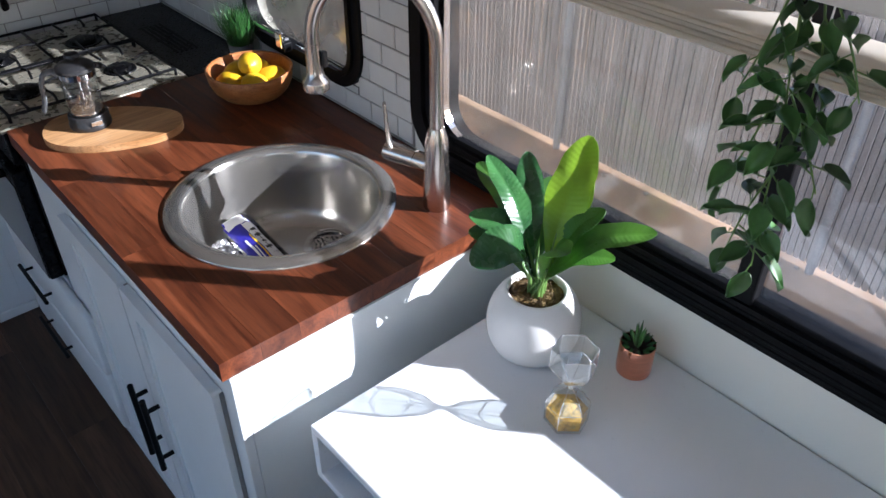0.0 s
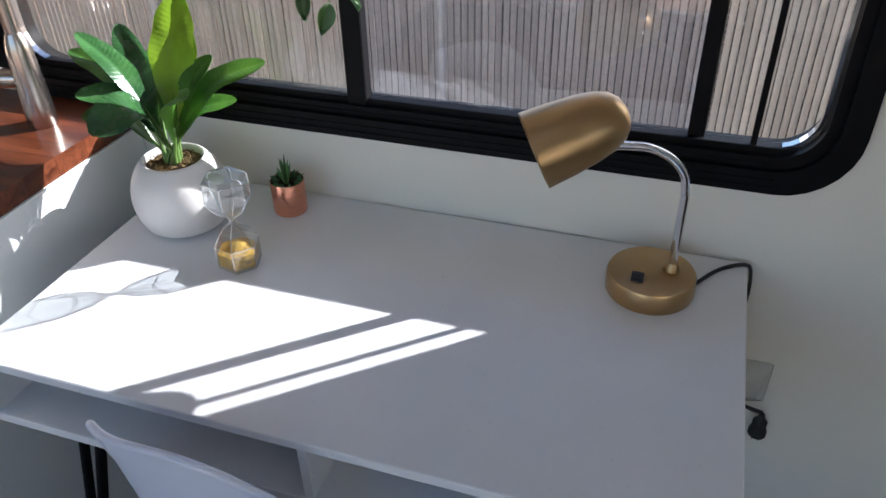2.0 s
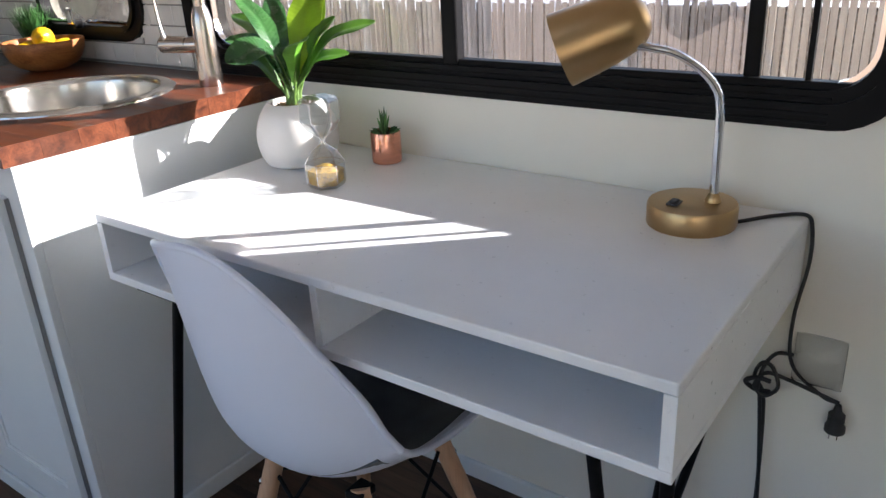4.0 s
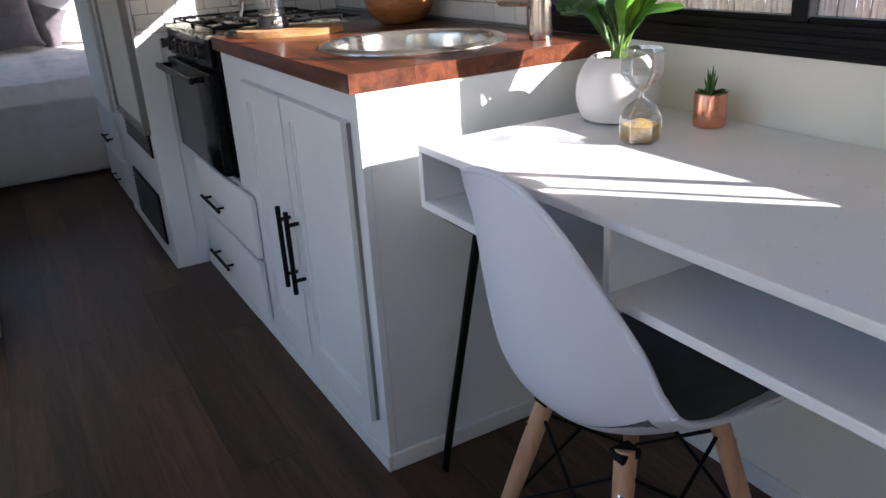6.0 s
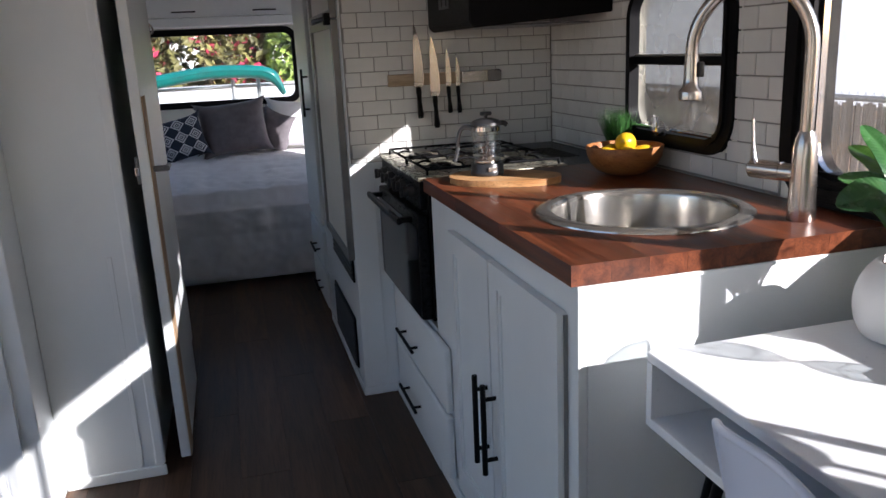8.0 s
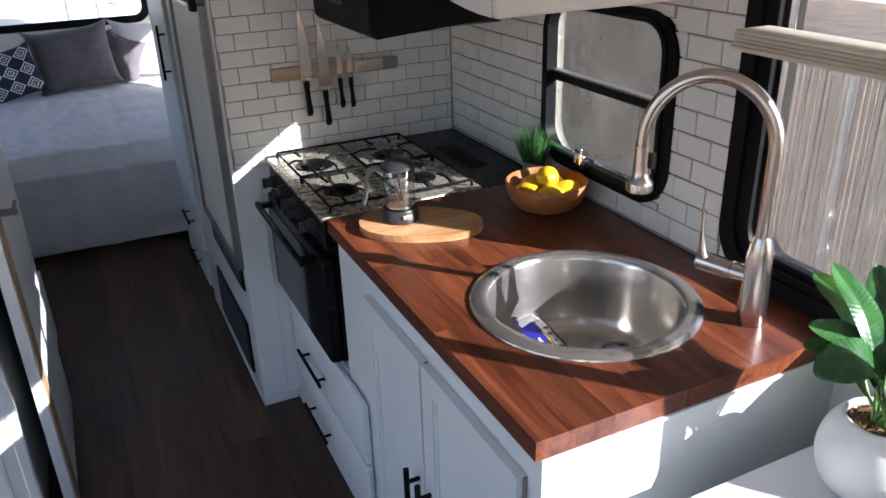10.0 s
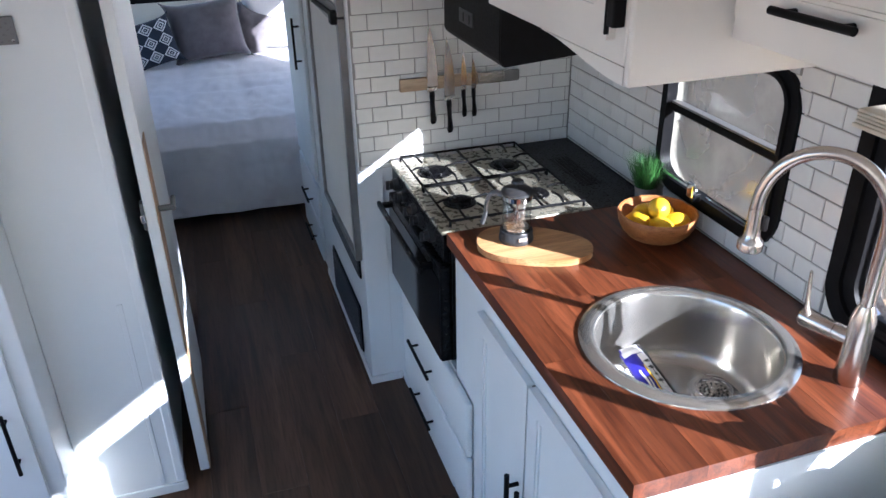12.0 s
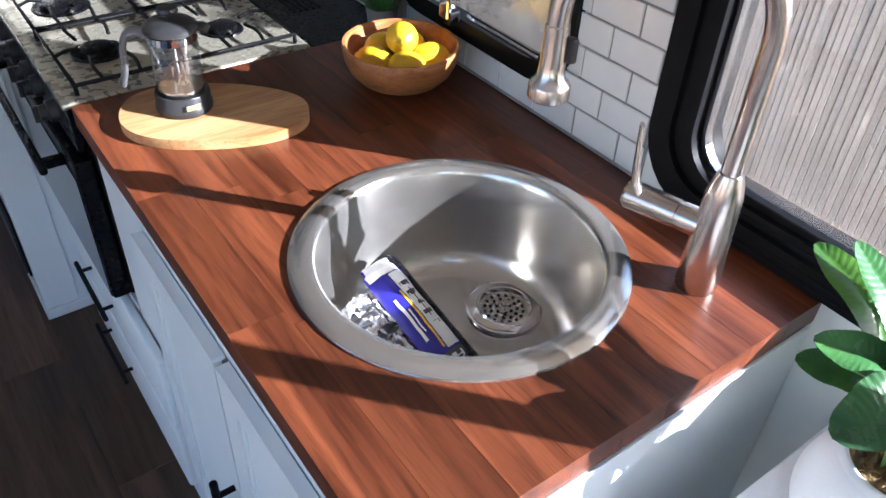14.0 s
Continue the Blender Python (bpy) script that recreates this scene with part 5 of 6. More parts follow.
def hanging_vine():
    v = thing("hanging_vine", (0.40, -0.53, 1.17), "trailing green vine hanging over the window", "plant")
    rnd = random.Random(21)
    strands = [(((0.395, -0.546, 1.528), (0.395, -0.553, 1.457), (0.394, -0.562, 1.395), (0.393, -0.567, 1.300), (0.392, -0.573, 1.235)), 28), (((0.400, -0.572, 1.528), (0.396, -0.602, 1.485), (0.394, -0.622, 1.445)), 7),
               (((0.398, -0.560, 1.430), (0.396, -0.590, 1.385), (0.394, -0.612, 1.345)), 7), (((0.400, -0.535, 1.528), (0.398, -0.518, 1.456), (0.396, -0.506, 1.416)), 7),
               (((0.395, -0.552, 1.440), (0.396, -0.535, 1.375), (0.394, -0.518, 1.315)), 9), (((0.394, -0.566, 1.350), (0.396, -0.548, 1.290), (0.394, -0.540, 1.245)), 7), (((0.405, -0.560, 1.528), (0.402, -0.575, 1.47), (0.400, -0.580, 1.40)), 9)]
    shapes = []
    for k in range(4):
        W, L = 0.0088 + 0.0009 * k, 0.029 + 0.003 * k
        f = lambda u, s: Vector(((2 * s - 1) * W * math.sin(math.pi * min(0.99, 0.05 + 0.95 * u)) ** 0.8 * (1.25 - 0.6 * u), L * u, 0.006 * abs(2 * s - 1) - 0.010 * u * u))
        ob = link(thick(grid(f, 8, 4), 0.0006), "leaf", VINEGREEN, 80)
        shapes.append(ob.data)
        bpy.data.objects.remove(ob)
    for points, n in strands:
        path = smooth_path(points, 12)
        st = part("stem", tube(path, [0.0014 - 0.0006 * i / len(path) for i in range(len(path))], 6), STEMGREEN, v, smooth=60)
        for k in range(n):
            o = path[int((k + 0.7) / n * (len(path) - 1))]
            az = k * 2.4 + rnd.uniform(-0.5, 0.5)
            droop = rnd.uniform(-0.8, 0.3) if k < n - 1 else -1.3
            ob = new("leaf", shapes[rnd.randrange(4)])
            ob.parent = st
            ob.matrix_basis = Matrix.Translation(o) @ Euler((0, 0, az)).to_matrix().to_4x4() @ Euler((droop, rnd.uniform(-0.4, 0.4), 0)).to_matrix().to_4x4() @ Matrix.Translation((0, 0.012, 0))
            q = ob.matrix_basis @ Vector((0, 0.002, 0))
            part("petiole", tube([o, q], 0.0008, 5), STEMGREEN, st)
    part("hook", tube(smooth_path([(0.400, -0.550, 1.5295), (0.400, -0.550, 1.518), (0.392, -0.550, 1.512), (0.386, -0.550, 1.518)], 4), 0.003, 8), BLACKMETAL, v)
    return v


banana_plant()
copper_plant()
hourglass()
hanging_vine()

# ---- things on the worktop and in the sink ----
def cutting_board():
    c = Vector((0.183, 0.828))
    b = thing("cutting_board", (c.x, c.y, CZ), "oval acacia cutting board", "board")
    a = radians(-29)
    loop = []
    for k in range(72):
        t = 2 * math.pi * k / 72
        r = 1 + 0.05 * math.cos(2 * t + 0.8) + 0.03 * math.cos(3 * t)
        u, v = 0.146 * math.copysign(abs(math.cos(t)) ** 0.88, math.cos(t)) * r, 0.098 * math.copysign(abs(math.sin(t)) ** 0.88, math.sin(t)) * r
        loop.append((c.x + u * math.cos(a) - v * math.sin(a), c.y + u * math.sin(a) + v * math.cos(a)))
    bm = sheet(loop, CZ + 0.0004, CZ + 0.0175, on_z)
    bmesh.ops.bevel(bm, geom=[e for e in bm.edges if abs(e.verts[0].co.z - e.verts[1].co.z) < 1e-5], offset=0.003, segments=2, affect="EDGES")
    part("board", bm, ACACIA, b, smooth=50)
    return b


def french_press():
    x, y, z = 0.150, 0.862, CZ + 0.0178
    p = thing("french_press", (x, y, z), "glass french press with a black lid and grey handle", "coffee press")
    part("base", lathe([(0, 0), (0.044, 0), (0.0455, 0.003), (0.0450, 0.012), (0.0435, 0.014), (0.0435, 0.030), (0.0425, 0.032), (0.0385, 0.032), (0.0385, 0.006), (0, 0.006)], (x, y, z), 48), DARKPLASTIC, p, "smoky dark plastic base", smooth=40)
    part("base_slot", box(x - 0.012, x + 0.012, y - 0.0465, y - 0.0435, z + 0.014, z + 0.024, 0.001), STEEL, p)
    part("carafe", lathe([(0.0, 0.0075), (0.036, 0.0075), (0.0378, 0.010), (0.0378, 0.134), ], (x, y, z), 48), THINGLASS, p, "clear glass carafe", smooth=40)
    part("band", lathe([(0.0383, 0.118), (0.0395, 0.119), (0.0395, 0.130), (0.0383, 0.131)], (x, y, z), 48), CHROME, p, smooth=40)
    part("lid", lathe([(0.0, 0.152), (0.018, 0.151), (0.034, 0.146), (0.0415, 0.140), (0.0425, 0.134), (0.040, 0.1345), (0, 0.1345)], (x, y, z), 48), DARKPLASTIC, p, "black lid", smooth=40)
    part("spout", tube(smooth_path([(x + 0.03, y - 0.015, z + 0.137), (x + 0.043, y - 0.022, z + 0.137), (x + 0.050, y - 0.025, z + 0.131)], 4), 0.008, 10, flat=0.5), DARKPLASTIC, p, smooth=60)
    part("plunger_rod", tube([(x, y, z + 0.04), (x, y, z + 0.160)], 0.0024, 10), CHROME, p)
    part("plunger_knob", lathe([(0.004, 0.152), (0.005, 0.158), (0.015, 0.159), (0.0165, 0.163), (0.0145, 0.168), (0, 0.169)], (x, y, z), 24), DARKPLASTIC, p, smooth=40)
    part("plunger_disc", lathe([(0, 0.034), (0.0345, 0.034), (0.0352, 0.037), (0.0345, 0.040), (0, 0.041)], (x, y, z), 40), STEEL, p, smooth=40)
    for k in range(6):
        t = k * math.pi / 3
        part("coil", tube([(x + 0.01 * math.cos(t), y + 0.01 * math.sin(t), z + 0.042), (x + 0.012 * math.cos(t + 0.6), y + 0.012 * math.sin(t + 0.6), z + 0.075), (x, y, z + 0.082)], 0.0012, 6), CHROME, p)
    d = Vector((-0.82, 0.57, 0)).normalized()
    o = Vector((x, y, z))
    up = Vector((0, 0, 1))
    part("handle", tube(smooth_path([o + d * 0.038 + up * 0.122, o + d * 0.052 + up * 0.128, o + d * 0.070 + up * 0.122, o + d * 0.080 + up * 0.098, o + d * 0.083 + up * 0.066, o + d * 0.092 + up * 0.036], 6), 0.0085, 14, flat=0.62), GREYPLASTIC, p, "grey curved handle", smooth=60)
    return p


def fruit_bowl():
    x, y = 0.517, 0.778
    b = thing("fruit_bowl", (x, y, CZ), "turned wooden bowl holding lemons", "bowl")
    R = 0.104
    out = [(0, 0.0), (0.040, 0.0), (0.052, 0.003), (0.074, 0.013), (0.090, 0.029), (0.100, 0.050), (R, 0.076), (R - 0.002, 0.0785), (R - 0.007, 0.077), (R - 0.012, 0.052), (0.078, 0.030), (0.058, 0.016), (0.035, 0.009), (0, 0.008)]
    part("bowl", lathe(out, (x, y, CZ + 0.0004), 72), BOWLWOOD, b, smooth=50)
    lem = [(-0.045, 0.012, 0.046, 30, 8), (0.040, 0.030, 0.046, -40, 4), (0.042, -0.032, 0.050, 70, 0), (-0.006, 0.052, 0.048, 100, 5), (-0.012, -0.042, 0.050, 20, 0), (0.006, 0.006, 0.082, 150, 14)]
    prof = [(0.0, -0.041), (0.004, -0.0405), (0.007, -0.037), (0.016, -0.031), (0.025, -0.019), (0.0285, -0.004), (0.0275, 0.010), (0.022, 0.023), (0.013, 0.031), (0.0065, 0.035), (0.005, 0.039), (0.0, 0.0405)]
    fine = [(p.x, p.z) for p in smooth_path([(r, 0, h) for r, h in prof], 3)]
    me = None
    for dx, dy, dz, rz, tilt in lem:
        f = thing("lemon", (x + dx, y + dy, CZ + dz), "ripe yellow lemon in the wooden bowl", "lemon", "lemons in the bowl")
        if me is None:
            ob = part("fruit", lathe([(max(0, r), h) for r, h in fine], (0, 0, 0), 28), LEMON, f, smooth=80)
            me = ob.data
        else:
            ob = new("fruit", me)
            ob.parent = f
        ob.matrix_parent_inverse = Matrix.Identity(4)
        f.rotation_euler = (radians(90 + tilt), 0, radians(rz))
    return b


def grass_pot():
    x, y = 0.600, 0.972
    g = thing("grass_pot", (x, y, CZ), "potted artificial grass behind the fruit bowl", "plant")
    part("pot", lathe([(0, 0), (0.026, 0), (0.032, 0.055), (0.033, 0.060), (0.030, 0.060), (0.029, 0.050), (0, 0.050)], (x, y, CZ + 0.0004), 32), surface("grey_pot", (0.25, 0.24, 0.23), 0.6, vary=0.2), g, "small grey pot", smooth=40)
    rnd = random.Random(5)
    bm = bmesh.new()
    for k in range(420):
        a, r = rnd.uniform(0, 6.28), 0.029 * rnd.random() ** 0.5
        o = Vector((x + r * math.cos(a), y + r * math.sin(a), CZ + 0.050))
        s = 0.35 * r / 0.029
        d = Vector((math.cos(a) * s + rnd.uniform(-0.22, 0.22), math.sin(a) * s + rnd.uniform(-0.22, 0.22), 1)).normalized()
        L = rnd.uniform(0.085, 0.125) * (1 - 0.15 * s)
        bend = Vector((rnd.uniform(-0.012, 0.012), rnd.uniform(-0.012, 0.012), 0))
        p = [o, o + d * L * 0.5, o + d * L + bend]
        w = Vector((math.cos(a + 1.6), math.sin(a + 1.6), 0)) * 0.0012
        v = [bm.verts.new(q) for q in (p[0] - w, p[0] + w, p[1] + w, p[1] - w, p[2])]
        bm.faces.new(v[:4])
        bm.faces.new([v[3], v[2], v[4]])
    tagged(part("grass_blade", bm, GRASSGREEN, g, "fine green grass blades"), kind="stuff")
    return g


def wrappers():
    """A printed snack wrapper, a foil one and a black sleeve lying in the sink."""
    z = CZ - 0.170
    w = thing("wrapper", (0.27, 0.36, z), "violet and white printed wrapper lying in the sink", "wrapper")
    a, b = Vector((0.262, 0.462, z + 0.080)), Vector((0.283, 0.270, z + 0.016))
    d, s = (b - a), Vector((0.030, 0.005, 0.0))
    up = d.cross(s).normalized()
    up = up if up.z > 0 else -up
    pos = lambda u, v, h=0.0: a + d * u + s * (2 * v - 1) * (1 if 0.06 < u < 0.94 else 0.85) + up * (0.011 * math.sin(math.pi * v) ** 0.7 * (0.25 + math.sin(math.pi * min(1, max(0, u))) ** 0.5) + h + 0.0035 * noise.noise((u * 7, v * 4, 1)) + 0.0012 * math.sin(u * 60) * (1 if u < 0.08 or u > 0.92 else 0.2))
    part("sleeve", thick(grid(lambda u, v: pos(u, v), 44, 12), 0.0008), PACKBLUE, w, smooth=60)
    strip = lambda u0, u1, v0, v1: thick(grid(lambda u, v: pos(u0 + (u1 - u0) * u, v0 + (v1 - v0) * v, 0.0012), 16, 6), 0.0003)
    for name, u0, u1, v0, v1, m in (("white_end", 0.0, 0.13, 0.05, 0.95, PACKWHITE), ("white_field", 0.14, 0.84, 0.56, 0.95, PACKWHITE), ("dark_print", 0.24, 0.285, 0.62, 0.88, DARKPLASTIC), ("dark_print", 0.33, 0.375, 0.62, 0.88, DARKPLASTIC), ("dark_print", 0.43, 0.465, 0.62, 0.88, DARKPLASTIC), ("dark_print", 0.52, 0.555, 0.62, 0.88, DARKPLASTIC), ("dark_print", 0.61, 0.65, 0.62, 0.88, DARKPLASTIC), ("dark_print", 0.24, 0.66, 0.74, 0.77, DARKPLASTIC), ("print_bar", 0.30, 0.82, 0.46, 0.52, LEMON), ("print_bar", 0.34, 0.72, 0.20, 0.27, PACKWHITE), ("print_bar", 0.46, 0.66, 0.32, 0.36, PACKWHITE), ("dark_end", 0.86, 1.0, 0.06, 0.94, DARKPLASTIC), ("print_bar", 0.89, 0.95, 0.5, 0.85, PACKWHITE)):
        part(name, strip(u0, u1, v0, v1), m, w)
    f = thing("foil_wrapper", (0.22, 0.36, z), "crumpled silver and black foil wrapper in the sink", "wrapper")
    a2, b2 = Vector((0.205, 0.425, z + 0.060)), Vector((0.248, 0.300, z + 0.014))
    g = lambda u, v: a2.lerp(b2, u) + Vector((0.030, 0.010, 0)) * (2 * v - 1) + Vector((0, 0, 0.008 * math.sin(math.pi * v) + 0.010 * noise.noise((u * 9, v * 6, 4)) + 0.004 * noise.noise((u * 23, v * 17, 7))))
    part("foil", thick(grid(g, 40, 22), 0.0006), PACKSILVER, f, smooth=20)
    g2 = lambda u0, u1, v0, v1: thick(grid(lambda u, v: g(u0 + (u1 - u0) * u, v0 + (v1 - v0) * v) + Vector((0, 0, 0.0015)), 10, 5), 0.0003)
    for q in ((0.1, 0.32, 0.1, 0.8), (0.42, 0.55, 0.2, 0.9), (0.68, 0.9, 0.1, 0.5)):
        part("print_patch", g2(*q), DARKPLASTIC, f)
    k = thing("black_sleeve", (0.31, 0.38, z), "black glossy wrapper lying in the sink", "wrapper")
    a3, b3 = Vector((0.295, 0.472, z + 0.070)), Vector((0.312, 0.275, z + 0.012))
    h = lambda u, v: a3.lerp(b3, u) + Vector((0.016, 0.0, -0.006)) * (2 * v - 1) + Vector((0, 0, 0.007 * math.sin(math.pi * v)))
    part("sleeve", thick(grid(h, 24, 8), 0.0008), BLACKENAMEL, k, smooth=60)


cutting_board()
french_press()
fruit_bowl()
grass_pot()
wrappers()


# ---- seat by the aisle, seen at its corner ----
sf = thing("sofa", (-1.2, -0.3, 0), "slate grey upholstered sofa end with rounded corners", "sofa")
part("base", box(LX + 0.02, -0.88, -1.7, 0.20, 0.02, 0.24, 0.02), SOFACLOTH, sf)
part("seat_cushion", box(LX + 0.02, -0.86, -1.7, 0.235, 0.243, 0.42, 0.045, seg=5), SOFACLOTH, sf, smooth=50)


# ---- bedroom ----
def bed():
    b = thing("bed", (-0.4, 4.2, 0), "bed with a white quilted duvet hanging over its foot", "bed")
    part("base", box(-1.3, 0.88, 3.40, 5.0, 0.0, 0.30, 0.01), WHITE, b, "white bed base")
    part("mattress", box(-1.3, 0.88, 3.37, 5.0, 0.302, 0.50, 0.04, seg=3), DUVET, b, smooth=50)

    def f(u, v):
        x = -1.35 + 2.22 * u
        prof = [(3.31, 0.05), (3.305, 0.20), (3.31, 0.34), (3.325, 0.44), (3.40, 0.515), (3.60, 0.55), (4.0, 0.565), (4.5, 0.57), (5.0, 0.57)]
        k = v * (len(prof) - 1)
        i = min(int(k), len(prof) - 2)
        y, z = [a + (c - a) * (k - i) for a, c in zip(prof[i], prof[i + 1])]
        top = 1 if v > 0.45 else 0.0
        q = 0.012 * abs(math.sin(math.pi * x / 0.34)) ** 0.5 + 0.010 * abs(math.sin(math.pi * (y if top else z) / 0.30)) ** 0.5
        w = 0.010 * noise.noise((x * 9, y * 9, z * 9)) + 0.006 * noise.noise((x * 26, y * 22, z * 22))
        return Vector((x, y - (q + w) * (1 - top), z + (q + w) * top + (0.01 * math.sin(x * 5) if v < 0.02 else 0)))
    part("duvet", grid(f, 120, 110), DUVET, b, "white quilted duvet with creases", smooth=80)
    return b


def cushion(name, at, w, h, t, rot, mat, label, decorate=None):
    c = thing(name, at, label, "pillow", "pillows on the bed")
    m = pose(*at, *rot)

    def f(sgn):
        def g(u, v):
            a, b = 2 * u - 1, 2 * v - 1
            k = 1 - 0.10 * (abs(a * b)) ** 0.0 * (1 - max(abs(a), abs(b)) ** 2) - 0.05 * (1 - abs(a * b))
            bulge = t * max(0.0, (1 - a ** 4) * (1 - b ** 4)) ** 0.6
            return m @ Vector((a * w / 2 * (0.84 + 0.16 * b ** 4), sgn * bulge + 0.006 * noise.noise((a * 3, b * 3, at[0])), h / 2 + b * h / 2 * (0.82 + 0.18 * a ** 4)))
        return g
    bm = grid(f(-1), 20, 20)
    grid(f(1), 20, 20, bm)
    bmesh.ops.remove_doubles(bm, verts=bm.verts, dist=0.0008)
    part("cover", bm, mat, c, smooth=80)
    if decorate:
        decorate(c, f(-1))
    return c


def diamonds(c, g):
    """White stepped diamonds woven into a dark cushion."""
    for i in range(3):
        for j in range(3):
            cu, cv = 0.18 + 0.32 * i, 0.18 + 0.32 * j
            for r0, r1 in ((0.118, 0.155), (0.052, 0.086), (0.0, 0.020)):
                bm = bmesh.new()
                P = lambda r, t: g(min(0.985, max(0.015, cu + r * math.cos(t))), min(0.985, max(0.015, cv + r * math.sin(t))))
                n = 24
                rr = lambda t: 1 / (abs(math.cos(t)) + abs(math.sin(t)))
                rows = []
                for r in (r0, r1):
                    rows.append([bm.verts.new(P(r * rr(2 * math.pi * k / n), 2 * math.pi * k / n) + Vector((0, -0.003, 0.001))) for k in range(n)])
                for k in range(n):
                    bm.faces.new([rows[0][k], rows[0][(k + 1) % n], rows[1][(k + 1) % n], rows[1][k]])
                part("woven_diamond", bm, OFFWHITECLOTH, c)


bed()
cushion("patterned_pillow", (-0.80, 4.50, 0.585), 0.36, 0.33, 0.07, (-14, -12, 8), NAVY, "navy pillow with woven white diamonds", diamonds)
cushion("grey_pillow", (-0.46, 4.57, 0.58), 0.53, 0.43, 0.09, (-18, -5, 0), GREYCLOTH, "plain dark grey pillow")
cushion("back_pillow", (-0.45, 4.80, 0.58), 0.62, 0.36, 0.09, (-14, 0, 0), GREYCLOTH, "dark grey pillow against the wall")
cushion("white_pillow", (-0.02, 4.74, 0.58), 0.50, 0.40, 0.10, (-16, 4, 0), DUVET, "white pillow in the sunlight")
cushion("rear_pillow", (-0.25, 4.72, 0.58), 0.28, 0.34, 0.08, (-16, 20, -20), GREYCLOTH, "grey pillow leaning on the white one")
oc = thing("bedroom_cabinet", (-0.5, 4.9, 1.5), "white overhead cabinet with panelled doors above the bed", "cabinet")
part("body", box(LX + 0.003, 0.87, 4.78, BACK - 0.003, 1.555, TOP - 0.004, 0.004), WHITE, oc)
part("bottom_trim", box(LX + 0.003, 0.87, 4.765, BACK - 0.003, 1.49, 1.553, 0.008), WHITE, oc)
for x0, x1 in ((-1.55, -1.02), (-0.99, -0.47), (-0.44, 0.08), (0.11, 0.63)):
    d = part("door", panel_door(x0, x1, 1.575, 1.98, 4.762, 0.0175, on_y, rail=0.05), WHITE, oc)
    bar_handle(d, ((x0 + x1) / 2 - 0.08, 4.762, 1.59), ((x0 + x1) / 2 + 0.08, 4.762, 1.59), (0, -0.022, 0), 0.005)
hk = thing("wall_hooks", (-0.79, 2.2, 1.3), "small metal coat hooks on the aisle wall", "hooks")
for y in (1.99, 2.14, 2.3):
    part("hook", tube(smooth_path([(-0.799, y, 1.42), (-0.775, y, 1.41), (-0.765, y, 1.39), (-0.775, y, 1.375), (-0.785, y, 1.385)], 4), 0.0035, 8), NICKEL, hk)

# ---- outside ----
GZ = -0.52
single("ground", box(-400, 400, -400, 400, GZ - 0.05, GZ), DIRT, "dry brown dirt with straw", "ground", kind="structure")


def slat_fence():
    """Chain-link fence threaded with pale upright slats, on galvanised posts."""
    f = thing("fence", (2.95, 2, GZ), "chain-link fence filled with pale weathered upright slats", "fence")
    X, top = 2.95, 0.92
    rnd = random.Random(2)
    shapes = []
    for k in range(6):
        ob = part("slat", box(-0.003, 0.003, -0.0137, 0.0137, 0, top - GZ - 0.06 - 0.008 * k, 0.0012, seg=1), SLATPALE, f)
        shapes.append(ob.data)
        bpy.data.objects.remove(ob)
    y, n = -2.0, 0
    while y < 8.0:
        if n < 295:
            ob = new("slat", shapes[rnd.randrange(6)])
            ob.parent = f
            ob.matrix_parent_inverse = Matrix.Translation(f.location).inverted()
            ob.matrix_basis = pose(X, y, GZ + 0.02, 0, rnd.uniform(-0.4, 0.4), rnd.uniform(-6, 6))
        y += 0.0335
        n += 1
    bm = bmesh.new()   # dark strips added behind the gaps, their shade put in as colour
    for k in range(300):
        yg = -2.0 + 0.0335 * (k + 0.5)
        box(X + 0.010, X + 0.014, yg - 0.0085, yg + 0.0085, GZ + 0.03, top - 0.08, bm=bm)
    tagged(part("gap_shade_strips", bm, RUBBER, f, "dark strips added to paint in the shade between the slats"), kind="stuff")
    bm = bmesh.new()
    for k in range(-30, 190):
        ya = -3.2 + k * 0.06
        for s in (1, -1):
            a, b = (X - 0.006 * s, ya, GZ + 0.03), (X - 0.006 * s, ya + s * (top - GZ), top)
            tube([a, b], 0.0016, 4, bm, caps=False)
    tagged(part("wire_mesh", bm, GALV, f, "galvanised diagonal wire mesh"), kind="stuff")
    part("top_rail", tube([(X + 0.03, -3.2, top - 0.04), (X + 0.03, 9.5, top - 0.04)], 0.018, 12), GALV, f, smooth=50)
    for y in (-2.2, 0.15, 1.75, 4.1, 6.4):
        part("post", tube([(X - 0.035, y, GZ), (X - 0.035, y, top + 0.02)], 0.021, 16), GALV, f, "galvanised round post", smooth=50)
    return f


GALV = surface("galvanised", (0.46, 0.47, 0.48), 0.55, 0.2, vary=0.1, scale=20)
SLATPALE = timber("pale_slat", (0.30, 0.27, 0.25), (0.52, 0.48, 0.45), "z", 0.75, 0.16, 0.4)
let_light_through(SLATPALE, 0.48, (0.68, 0.65, 0.62))
slat_fence()


